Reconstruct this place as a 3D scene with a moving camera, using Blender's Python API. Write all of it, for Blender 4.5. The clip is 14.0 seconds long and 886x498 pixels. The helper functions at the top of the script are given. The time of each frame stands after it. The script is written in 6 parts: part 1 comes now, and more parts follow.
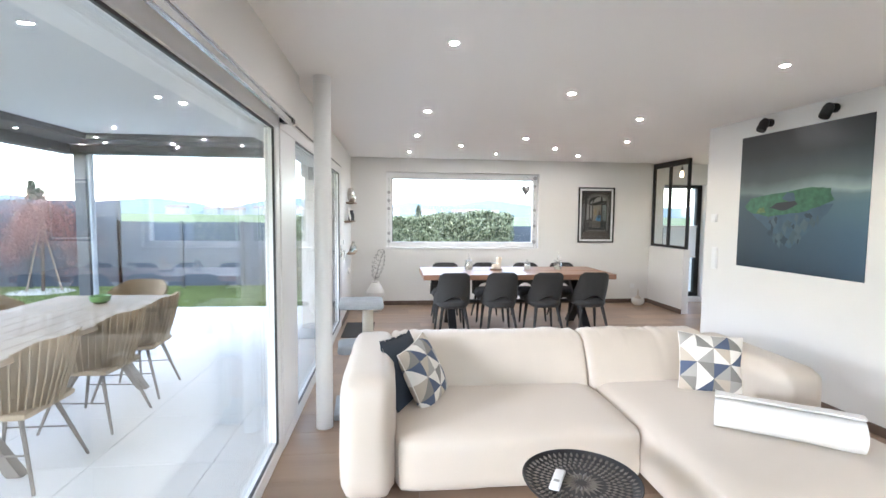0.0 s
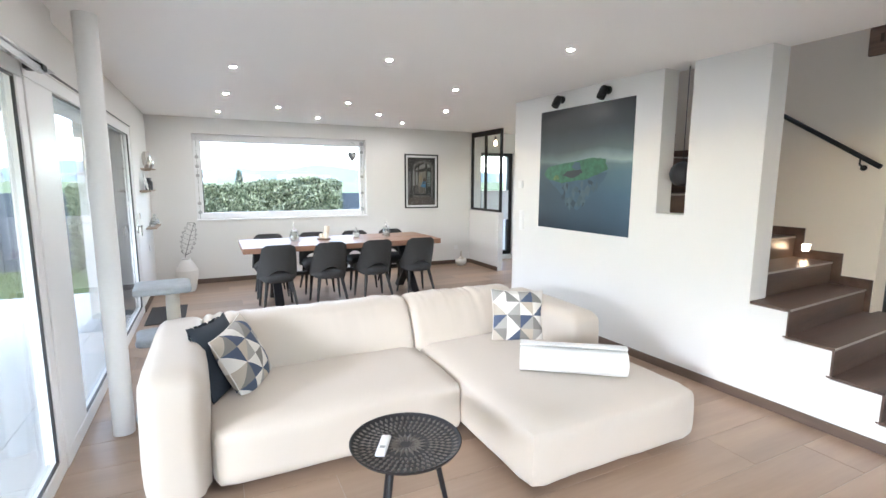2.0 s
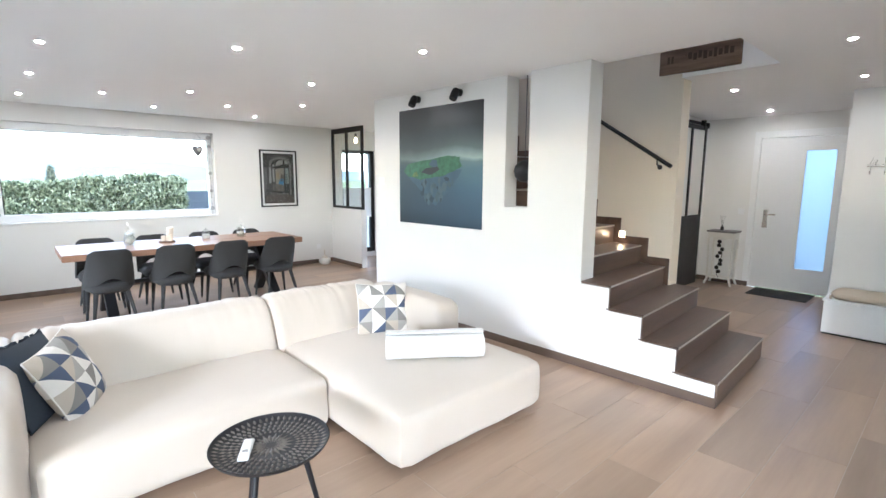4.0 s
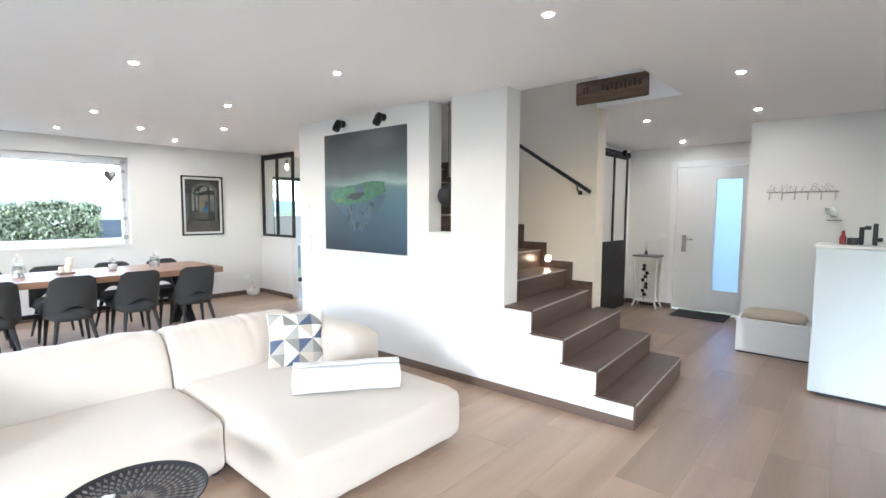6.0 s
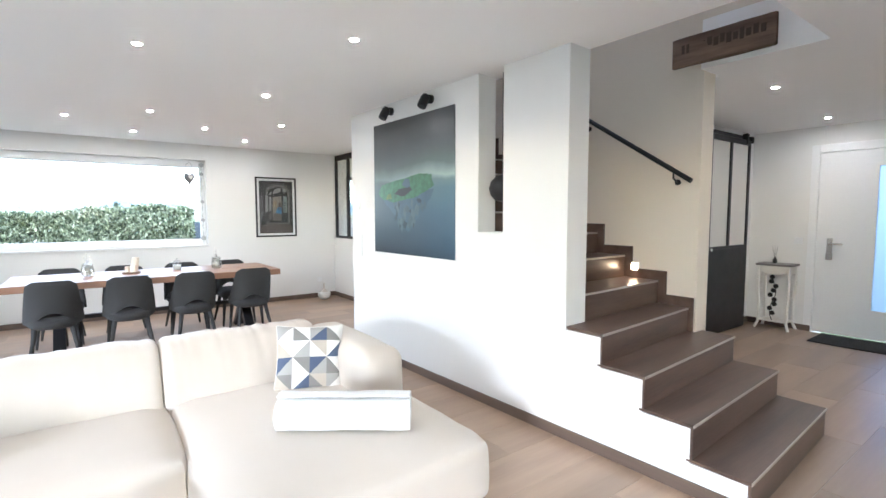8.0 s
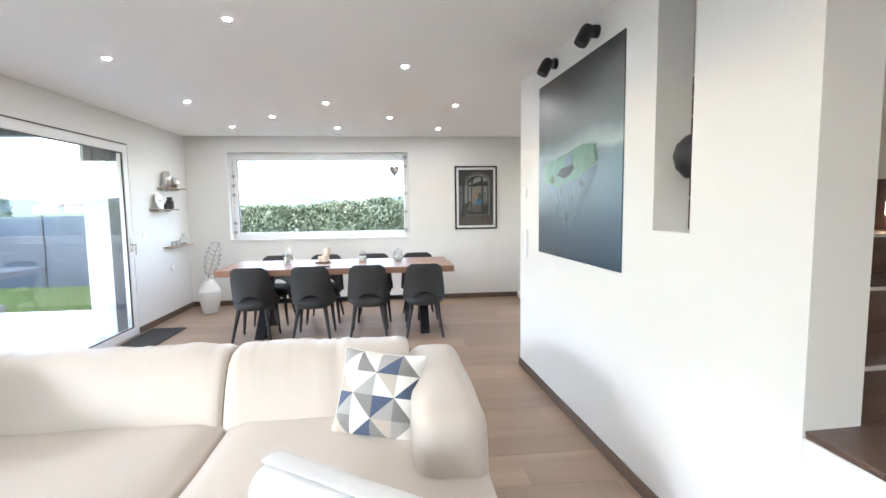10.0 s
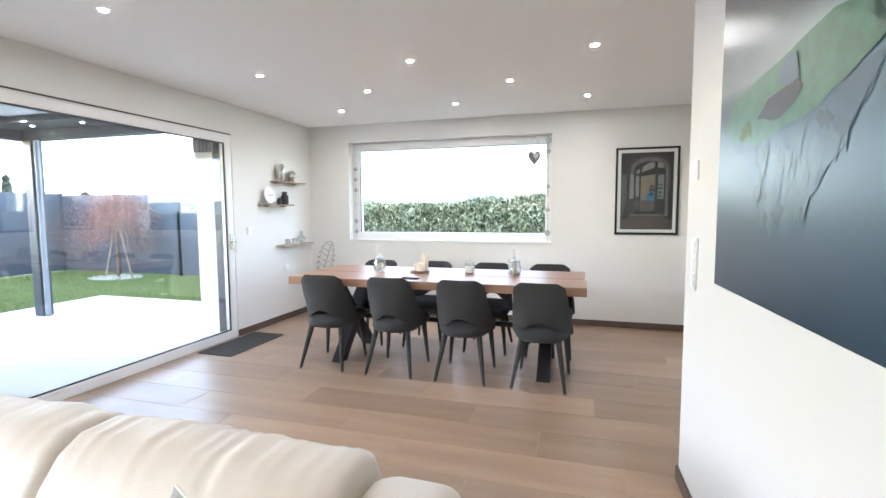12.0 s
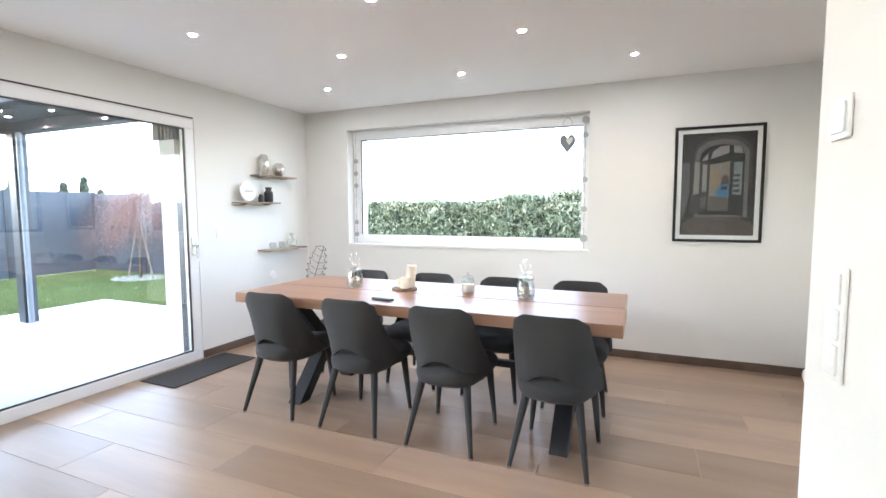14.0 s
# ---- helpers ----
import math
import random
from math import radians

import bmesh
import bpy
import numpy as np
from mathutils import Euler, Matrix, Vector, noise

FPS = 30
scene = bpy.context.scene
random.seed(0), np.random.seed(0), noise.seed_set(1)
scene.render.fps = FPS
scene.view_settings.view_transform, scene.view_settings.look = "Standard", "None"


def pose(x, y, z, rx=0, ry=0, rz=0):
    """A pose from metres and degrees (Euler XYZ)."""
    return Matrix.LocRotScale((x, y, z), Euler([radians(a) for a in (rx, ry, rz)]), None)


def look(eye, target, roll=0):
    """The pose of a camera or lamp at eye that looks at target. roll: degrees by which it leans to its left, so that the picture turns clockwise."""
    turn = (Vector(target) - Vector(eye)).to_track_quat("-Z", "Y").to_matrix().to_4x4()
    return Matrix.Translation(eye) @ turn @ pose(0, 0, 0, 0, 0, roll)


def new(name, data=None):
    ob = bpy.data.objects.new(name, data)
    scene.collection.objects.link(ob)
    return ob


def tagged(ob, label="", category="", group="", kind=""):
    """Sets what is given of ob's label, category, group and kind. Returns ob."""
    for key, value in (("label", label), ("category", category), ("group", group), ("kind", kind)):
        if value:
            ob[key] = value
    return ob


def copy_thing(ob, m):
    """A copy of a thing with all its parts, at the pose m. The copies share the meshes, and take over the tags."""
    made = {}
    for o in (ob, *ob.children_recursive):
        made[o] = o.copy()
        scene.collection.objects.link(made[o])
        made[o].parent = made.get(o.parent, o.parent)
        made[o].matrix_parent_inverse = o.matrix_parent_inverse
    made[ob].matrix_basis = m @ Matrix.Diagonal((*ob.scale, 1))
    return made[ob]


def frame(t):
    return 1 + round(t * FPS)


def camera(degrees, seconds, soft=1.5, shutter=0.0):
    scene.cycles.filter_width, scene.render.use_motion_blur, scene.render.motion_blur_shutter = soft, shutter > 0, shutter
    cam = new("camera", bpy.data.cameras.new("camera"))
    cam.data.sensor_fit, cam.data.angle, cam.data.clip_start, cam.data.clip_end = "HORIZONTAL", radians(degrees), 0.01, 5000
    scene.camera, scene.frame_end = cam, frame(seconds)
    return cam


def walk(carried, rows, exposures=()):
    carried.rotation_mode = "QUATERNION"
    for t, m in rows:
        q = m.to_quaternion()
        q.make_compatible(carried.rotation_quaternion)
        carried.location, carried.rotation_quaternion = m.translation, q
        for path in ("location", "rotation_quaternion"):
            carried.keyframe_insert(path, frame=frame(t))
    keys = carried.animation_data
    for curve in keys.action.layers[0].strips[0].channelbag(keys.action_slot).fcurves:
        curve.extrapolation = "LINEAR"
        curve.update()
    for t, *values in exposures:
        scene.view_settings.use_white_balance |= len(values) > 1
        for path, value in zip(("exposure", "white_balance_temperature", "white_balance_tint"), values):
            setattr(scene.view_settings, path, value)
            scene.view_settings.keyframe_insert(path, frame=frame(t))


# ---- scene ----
cam = camera(86.0, 14.0)
# seconds, eye x, y, z, yaw, pitch, lean
ROWS = [
    (0.0, -3.432, -0.948, 1.501, -6.03, -4.14, -0.54),
    (0.5, -3.367, -1.018, 1.514, -9.90, -4.96, -0.55),
    (1.0, -3.369, -0.901, 1.525, -15.94, -6.03, -0.54),
    (1.5, -3.364, -0.889, 1.527, -20.86, -7.23, -0.38),
    (2.0, -3.352, -0.919, 1.529, -25.99, -8.17, -0.21),
    (2.5, -3.345, -0.873, 1.535, -30.30, -8.55, -0.09),
    (3.0, -3.385, -0.944, 1.537, -34.76, -8.61, -0.08),
    (3.5, -3.360, -0.949, 1.526, -38.69, -8.61, -0.17),
    (4.0, -3.373, -0.991, 1.508, -42.24, -8.26, -0.33),
    (6.5, -2.965, -1.070, 1.445, -48.57, -4.16, -0.18),
    (7.0, -2.760, -1.013, 1.422, -46.09, -4.23, -0.19),
    (7.5, -2.655, -0.936, 1.408, -42.32, -4.02, -0.16),
    (8.0, -2.363, -0.841, 1.404, -36.43, -4.20, 0.06),
    (8.5, -2.055, -0.708, 1.404, -27.08, -4.81, 0.34),
    (9.0, -1.796, -0.587, 1.411, -19.76, -5.45, 0.52),
    (11.5, -0.654, 0.843, 1.335, 12.48, -4.72, 0.38),
    (12.0, -0.609, 1.297, 1.324, 16.65, -4.68, 0.31),
    (12.5, -0.535, 1.701, 1.314, 18.64, -4.52, 0.29),
    (13.0, -0.511, 2.051, 1.308, 20.34, -4.58, 0.24),
    (13.5, -0.525, 2.259, 1.308, 20.81, -4.49, 0.19),
    (14.0, -0.500, 2.434, 1.309, 23.15, -4.60, 0.18),
]
walk(cam, [(t, pose(x, y, z, 0, 0, yaw) @ pose(0, 0, 0, 90 + pitch) @ pose(0, 0, 0, 0, 0, -1 * lean)) for t, x, y, z, yaw, pitch, lean in ROWS], ((0.0, 4.22, 5700, 14), (4.0, 4.50, 5480, 12), (7.5, 4.60, 5450, 12), (11.5, 4.38, 5650, 13), (14.0, 4.52, 5650, 13)))
# ---- light ----
SUN_EL, SUN_ROT = radians(13), radians(-120.5)
world = bpy.data.worlds.new("world")
scene.world = world
world.use_nodes = True
wn = world.node_tree
wn.nodes.clear()
w_sky = wn.nodes.new("ShaderNodeTexSky")
w_sky.sky_type, w_sky.sun_disc = "NISHITA", False
w_sky.sun_elevation, w_sky.sun_rotation = SUN_EL, SUN_ROT
w_sky.air_density, w_sky.dust_density = 1.0, 0.25
w_bg = wn.nodes.new("ShaderNodeBackground")
w_bg.inputs["Strength"].default_value = 0.128
w_out = wn.nodes.new("ShaderNodeOutputWorld")
w_veil = wn.nodes.new("ShaderNodeMix")
w_veil.data_type = "RGBA"
w_veil.inputs["Factor"].default_value = 0.65
w_veil.inputs["B"].default_value = (2.3, 2.35, 2.45, 1)
wn.links.new(w_sky.outputs[0], w_veil.inputs["A"])
wn.links.new(w_veil.outputs["Result"], w_bg.inputs[0])
wn.links.new(w_bg.outputs[0], w_out.inputs[0])

sun = new("sun", bpy.data.lights.new("sun", "SUN"))
sun.data.energy, sun.data.angle, sun.data.color = 0.16, radians(9), (1.0, 0.99, 0.98)
sun_dir = Vector((math.sin(SUN_ROT) * math.cos(SUN_EL), math.cos(SUN_ROT) * math.cos(SUN_EL), math.sin(SUN_EL)))
sun.matrix_world = look(sun_dir * 20, (0, 0, 0))


# ---- materials ----
def material(name, color, rough=0.5, metal=0.0, scale=4.0, vary=0.08, bump=0.0, bump_scale=60.0, fine=0.03, coat=0.0, spec=0.5, emit=None, strength=0.0, trans=0.0, stretch=(1, 1, 1), piece=0.0, coords="Object", sheen=0.0):
    """A surface with broad and fine variation of its colour, roughness and relief."""
    m = bpy.data.materials.new(name)
    m.use_nodes = True
    nt = m.node_tree
    b = nt.nodes["Principled BSDF"]
    tc = nt.nodes.new("ShaderNodeTexCoord")
    mp = nt.nodes.new("ShaderNodeMapping")
    mp.inputs["Scale"].default_value = stretch
    nt.links.new(tc.outputs[coords], mp.inputs[0])
    n1 = nt.nodes.new("ShaderNodeTexNoise")
    n1.inputs["Scale"].default_value, n1.inputs["Detail"].default_value = scale, 4
    n2 = nt.nodes.new("ShaderNodeTexNoise")
    n2.inputs["Scale"].default_value, n2.inputs["Detail"].default_value = bump_scale, 3
    nt.links.new(mp.outputs[0], n1.inputs[0])
    nt.links.new(mp.outputs[0], n2.inputs[0])
    hsv = nt.nodes.new("ShaderNodeHueSaturation")
    hsv.inputs["Color"].default_value = (*color, 1)
    a = nt.nodes.new("ShaderNodeMath")
    a.operation = "MULTIPLY_ADD"
    a.inputs[1].default_value, a.inputs[2].default_value = 2 * vary, 1 - vary
    nt.links.new(n1.outputs[0], a.inputs[0])
    c = nt.nodes.new("ShaderNodeMath")
    c.operation = "MULTIPLY_ADD"
    c.inputs[1].default_value = 2 * fine
    nt.links.new(n2.outputs[0], c.inputs[0])
    nt.links.new(a.outputs[0], c.inputs[2])
    last = c
    if piece:
        oi = nt.nodes.new("ShaderNodeObjectInfo")
        p = nt.nodes.new("ShaderNodeMath")
        p.operation = "MULTIPLY_ADD"
        p.inputs[1].default_value = piece
        nt.links.new(oi.outputs["Random"], p.inputs[0])
        nt.links.new(c.outputs[0], p.inputs[2])
        last = p
    nt.links.new(last.outputs[0], hsv.inputs["Value"])
    nt.links.new(hsv.outputs[0], b.inputs["Base Color"])
    r = nt.nodes.new("ShaderNodeMapRange")
    r.inputs["To Min"].default_value, r.inputs["To Max"].default_value = max(0, rough - 0.07), min(1, rough + 0.07)
    nt.links.new(n1.outputs[0], r.inputs["Value"])
    nt.links.new(r.outputs[0], b.inputs["Roughness"])
    b.inputs["Metallic"].default_value = metal
    b.inputs["Specular IOR Level"].default_value = spec
    b.inputs["Coat Weight"].default_value = coat
    b.inputs["Sheen Weight"].default_value = sheen
    b.inputs["Transmission Weight"].default_value = trans
    if emit:
        b.inputs["Emission Color"].default_value = (*emit, 1)
        b.inputs["Emission Strength"].default_value = strength
    if bump:
        bp = nt.nodes.new("ShaderNodeBump")
        bp.inputs["Strength"].default_value, bp.inputs["Distance"].default_value = 1.0, bump
        nt.links.new(n2.outputs[0], bp.inputs["Height"])
        nt.links.new(bp.outputs[0], b.inputs["Normal"])
    return m


def wood(name, light, dark, rough=0.4, along="X", piece=0.0, grain=1.0, bump=0.0006, spec=0.5, offset=True, span=(0.36, 0.85)):
    """Long grain with streaks and broad clouds, shifted from piece to piece."""
    m = bpy.data.materials.new(name)
    m.use_nodes = True
    nt = m.node_tree
    b = nt.nodes["Principled BSDF"]
    tc = nt.nodes.new("ShaderNodeTexCoord")
    mp = nt.nodes.new("ShaderNodeMapping")
    s = {"X": (0.6, 7, 7), "Y": (7, 0.6, 7), "Z": (7, 7, 0.6)}[along]
    mp.inputs["Scale"].default_value = [v * grain for v in s]
    oi = nt.nodes.new("ShaderNodeObjectInfo")
    ad = nt.nodes.new("ShaderNodeVectorMath")
    ad.operation = "MULTIPLY_ADD"
    ad.inputs[1].default_value = (37, 53, 29)
    nt.links.new(oi.outputs["Random"], ad.inputs[0])
    nt.links.new(tc.outputs["Object"], ad.inputs[2])
    nt.links.new(ad.outputs[0], mp.inputs[0])
    n1 = nt.nodes.new("ShaderNodeTexNoise")
    n1.inputs["Scale"].default_value, n1.inputs["Detail"].default_value, n1.inputs["Distortion"].default_value = 1.2, 3, 0.0
    nt.links.new(mp.outputs[0], n1.inputs[0])
    mp2 = nt.nodes.new("ShaderNodeMapping")
    mp2.inputs["Scale"].default_value = [v * grain * 6 for v in s]
    nt.links.new(ad.outputs[0], mp2.inputs[0])
    n2 = nt.nodes.new("ShaderNodeTexNoise")
    n2.inputs["Scale"].default_value, n2.inputs["Detail"].default_value = 2.0, 4
    nt.links.new(mp2.outputs[0], n2.inputs[0])
    mx = nt.nodes.new("ShaderNodeMath")
    mx.operation = "MULTIPLY_ADD"
    mx.inputs[1].default_value = 0.22
    nt.links.new(n2.outputs[0], mx.inputs[0])
    nt.links.new(n1.outputs[0], mx.inputs[2])
    cr = nt.nodes.new("ShaderNodeValToRGB")
    cr.color_ramp.elements[0].position, cr.color_ramp.elements[0].color = span[0], (*dark, 1)
    cr.color_ramp.elements[1].position, cr.color_ramp.elements[1].color = span[1], (*light, 1)
    nt.links.new(mx.outputs[0], cr.inputs[0])
    hsv = nt.nodes.new("ShaderNodeHueSaturation")
    nt.links.new(cr.outputs[0], hsv.inputs["Color"])
    mr = nt.nodes.new("ShaderNodeMapRange")
    mr.inputs["To Min"].default_value, mr.inputs["To Max"].default_value = 1 - piece, 1 + piece
    nt.links.new(oi.outputs["Random"], mr.inputs["Value"])
    nt.links.new(mr.outputs[0], hsv.inputs["Value"])
    nt.links.new(hsv.outputs[0], b.inputs["Base Color"])
    r = nt.nodes.new("ShaderNodeMapRange")
    r.inputs["To Min"].default_value, r.inputs["To Max"].default_value = rough - 0.06, rough + 0.08
    nt.links.new(n1.outputs[0], r.inputs["Value"])
    nt.links.new(r.outputs[0], b.inputs["Roughness"])
    b.inputs["Specular IOR Level"].default_value = spec
    bp = nt.nodes.new("ShaderNodeBump")
    bp.inputs["Distance"].default_value = bump
    nt.links.new(n2.outputs[0], bp.inputs["Height"])
    nt.links.new(bp.outputs[0], b.inputs["Normal"])
    return m


def glass_material(name, tint=(1, 1, 1), rough=0.0, frost=0.0):
    m = bpy.data.materials.new(name)
    m.use_nodes = True
    nt = m.node_tree
    nt.nodes.clear()
    out = nt.nodes.new("ShaderNodeOutputMaterial")
    lw = nt.nodes.new("ShaderNodeLayerWeight")
    lw.inputs[0].default_value = 0.5
    pw = nt.nodes.new("ShaderNodeMath")
    pw.operation, pw.inputs[1].default_value = "POWER", 4.5
    nt.links.new(lw.outputs["Facing"], pw.inputs[0])
    fr = nt.nodes.new("ShaderNodeMath")
    fr.operation = "MULTIPLY_ADD"
    fr.inputs[1].default_value, fr.inputs[2].default_value = 0.6, 0.045 + frost
    nt.links.new(pw.outputs[0], fr.inputs[0])
    tr = nt.nodes.new("ShaderNodeBsdfTransparent")
    tr.inputs[0].default_value = (*tint, 1)
    gl = nt.nodes.new("ShaderNodeBsdfGlossy")
    gl.inputs["Roughness"].default_value = rough
    mix = nt.nodes.new("ShaderNodeMixShader")
    nt.links.new(fr.outputs[0], mix.inputs[0])
    nt.links.new(tr.outputs[0], mix.inputs[1])
    nt.links.new(gl.outputs[0], mix.inputs[2])
    nt.links.new(mix.outputs[0], out.inputs[0])
    return m


WHITE = material("painted_plaster", (0.77, 0.76, 0.74), 0.85, scale=1.5, vary=0.02, bump=0.0006, bump_scale=180, fine=0.01)
CEIL = material("ceiling_paint", (0.93, 0.92, 0.91), 0.9, scale=1.0, vary=0.015, bump=0.0003, bump_scale=150, fine=0.008)
# White plaster tinted cream: the stairwell's warm shade is put into the colour.
SHADED_WHITE = material("shaded_white_plaster", (0.74, 0.665, 0.56), 0.85, scale=1.5, vary=0.02, bump=0.0006, bump_scale=180, fine=0.01)
FRAME = material("white_window_plastic", (0.80, 0.80, 0.80), 0.35, scale=3, vary=0.02)
PLANK = wood("wood_look_floor_tile", (0.43, 0.305, 0.21), (0.285, 0.196, 0.135), 0.32, "X", piece=0.16, grain=0.7, bump=0.0001, spec=0.8, span=(0.34, 0.92))
GROUT = material("floor_grout", (0.46, 0.40, 0.34), 0.9, vary=0.05)
BASE = wood("wood_look_baseboard", (0.15, 0.105, 0.08), (0.085, 0.06, 0.047), 0.4, "Y", grain=1.0)
STAIR = wood("wood_look_stair_tile", (0.155, 0.098, 0.072), (0.050, 0.032, 0.025), 0.32, "X", piece=0.1, grain=1.0)
NOSING = material("stair_edge_trim", (0.5, 0.46, 0.42), 0.4, metal=0.4, vary=0.04)
SOFA = material("cream_faux_leather", (0.58, 0.515, 0.44), 0.5, scale=5, vary=0.04, bump=0.0006, bump_scale=220, fine=0.02, sheen=0.2)
CHAIR = material("anthracite_woven_fabric", (0.023, 0.0225, 0.022), 0.9, scale=8, vary=0.1, bump=0.0015, bump_scale=420, fine=0.3, sheen=0.05)
BLACK = material("black_steel", (0.018, 0.018, 0.02), 0.45, metal=0.3, scale=9, vary=0.15, bump=0.0002, bump_scale=90)
DARK = material("dark_plastic", (0.03, 0.03, 0.032), 0.4, vary=0.1)
CHROME = material("brushed_steel", (0.6, 0.6, 0.6), 0.25, metal=1.0, vary=0.05)
TABLE = wood("oak_tabletop", (0.36, 0.20, 0.125), (0.20, 0.105, 0.062), 0.32, "X", piece=0.06, grain=1.1)
GLASS = glass_material("window_glass", (0.93, 0.945, 0.94), 0.0, 0.045)
CLEAR = glass_material("clear_glass", (0.97, 0.98, 0.98), 0.0, -0.035)
JAR = glass_material("jar_glass", (0.90, 0.91, 0.90), 0.04, 0.10)
SMOKE = glass_material("smoked_glass", (0.6, 0.56, 0.5), 0.02)
CREAM = material("cream_wax", (0.75, 0.66, 0.55), 0.6, vary=0.04)
CERAMIC = material("white_ceramic", (0.75, 0.74, 0.71), 0.45, vary=0.04, bump=0.001, bump_scale=40)
ANTH = material("anthracite_aluminium", (0.085, 0.09, 0.10), 0.4, metal=0.3, vary=0.05)
TERR = material("pale_stone_tile", (0.66, 0.65, 0.63), 0.5, scale=3, vary=0.07, bump=0.0006, bump_scale=90, piece=0.05)
GLOW = material("downlight_glow", (0.9, 0.9, 0.9), 0.5, emit=(1.0, 0.91, 0.77), strength=72.0)
BEAD = material("tiny_light_glow", (0.8, 0.78, 0.7), 0.4, emit=(1.0, 0.9, 0.75), strength=0.25)
WARM = material("warm_lamp_glow", (0.9, 0.8, 0.6), 0.5, emit=(1.0, 0.68, 0.34), strength=0.9)


# ---- mesh helpers ----
def link_mesh(name, bm, mat, parent=None, label="", smooth=False, m=None, kind=""):
    me = bpy.data.meshes.new(name)
    bm.normal_update()
    bm.to_mesh(me)
    bm.free()
    for one in (mat if isinstance(mat, (list, tuple)) else [mat]):
        me.materials.append(one)
    if smooth:
        me.polygons.foreach_set("use_smooth", [True] * len(me.polygons))
        me.set_sharp_from_angle(angle=radians(38))
    ob = new(name, me)
    ob.parent = parent
    if m is not None:
        ob.matrix_basis = m
    return tagged(ob, label, kind=kind)


def thing(name, label, category, m=None, group=""):
    ob = new(name)
    ob.empty_display_size = 0.1
    if m is not None:
        ob.matrix_basis = m
    return tagged(ob, label, category, group)


def part(name, bm, mat, parent, label="", smooth=False, kind=""):
    return link_mesh(name, bm, mat, parent, label, smooth, kind=kind)


def add_box(bm, x0, x1, y0, y1, z0, z1, bevel=0.0, seg=1, m=None, index=0):
    t = bmesh.new()
    bmesh.ops.create_cube(t, size=1)
    for v in t.verts:
        v.co = Vector((x0 + (v.co.x + 0.5) * (x1 - x0), y0 + (v.co.y + 0.5) * (y1 - y0), z0 + (v.co.z + 0.5) * (z1 - z0)))
    if bevel:
        bmesh.ops.bevel(t, geom=t.edges[:], offset=bevel, segments=seg, affect="EDGES", profile=0.5, clamp_overlap=True)
    return merge(bm, t, m, index)


def merge(bm, t, m=None, index=0):
    made = [bm.verts.new(m @ v.co if m is not None else v.co) for v in t.verts]
    for i, v in enumerate(t.verts):
        v.index = i
    for f in t.faces:
        try:
            g = bm.faces.new([made[v.index] for v in f.verts])
            g.material_index = index
        except ValueError:
            pass
    t.free()
    return bm


def box(x0, x1, y0, y1, z0, z1, bevel=0.0, seg=1, m=None):
    return add_box(bmesh.new(), x0, x1, y0, y1, z0, z1, bevel, seg, m)


def boxes(rows, bevel=0.0, seg=1, m=None):
    bm = bmesh.new()
    for r in rows:
        add_box(bm, *r, bevel, seg, m)
    return bm


def prism(points, a, b, axis="x", bevel=0.0, seg=2, m=None):
    """Extrudes a closed outline: (y, z) along x, (x, z) along y or (x, y) along z."""
    put = {"x": lambda p, h: (h, p[0], p[1]), "y": lambda p, h: (p[0], h, p[1]), "z": lambda p, h: (p[0], p[1], h)}[axis]
    t = bmesh.new()
    lo = [t.verts.new(put(p, a)) for p in points]
    hi = [t.verts.new(put(p, b)) for p in points]
    t.faces.new(lo[::-1])
    t.faces.new(hi)
    n = len(points)
    for i in range(n):
        t.faces.new((lo[i], lo[(i + 1) % n], hi[(i + 1) % n], hi[i]))
    bmesh.ops.recalc_face_normals(t, faces=t.faces[:])
    if bevel:
        bmesh.ops.bevel(t, geom=[e for e in t.edges if e.calc_face_angle(0) > 0.5], offset=bevel, segments=seg, affect="EDGES", clamp_overlap=True)
    return t if m is None else merge(bmesh.new(), t, m)


def turned(profile, seg=24, m=None, bm=None):
    """A body of revolution about z from (radius, z) pairs."""
    bm = bm or bmesh.new()
    rings = []
    for r, z in profile:
        if r < 1e-5:
            rings.append([bm.verts.new((0, 0, z) if m is None else m @ Vector((0, 0, z)))])
        else:
            ring = []
            for i in range(seg):
                a = 2 * math.pi * i / seg
                v = Vector((r * math.cos(a), r * math.sin(a), z))
                ring.append(bm.verts.new(v if m is None else m @ v))
            rings.append(ring)
    for p, q in zip(rings, rings[1:]):
        for i in range(seg):
            j = (i + 1) % seg
            if len(p) == 1 and len(q) == 1:
                continue
            if len(p) == 1:
                bm.faces.new((p[0], q[j], q[i])) if False else bm.faces.new((p[0], q[i], q[j]))
            elif len(q) == 1:
                bm.faces.new((p[i], p[j], q[0]))
            else:
                bm.faces.new((p[i], p[j], q[j], q[i]))
    if len(rings[0]) > 1:
        bm.faces.new(rings[0][::-1])
    if len(rings[-1]) > 1:
        bm.faces.new(rings[-1])
    return bm


def rod(bm, a, b, r, r2=None, seg=8):
    """A round bar from a to b."""
    a, b = Vector(a), Vector(b)
    d = b - a
    m = Matrix.Translation(a) @ d.to_track_quat("Z", "Y").to_matrix().to_4x4()
    return turned([(r, 0), (r if r2 is None else r2, d.length)], seg, m, bm)


def tube(bm, points, r, seg=6):
    for a, b in zip(points, points[1:]):
        rod(bm, a, b, r, seg=seg)
    return bm


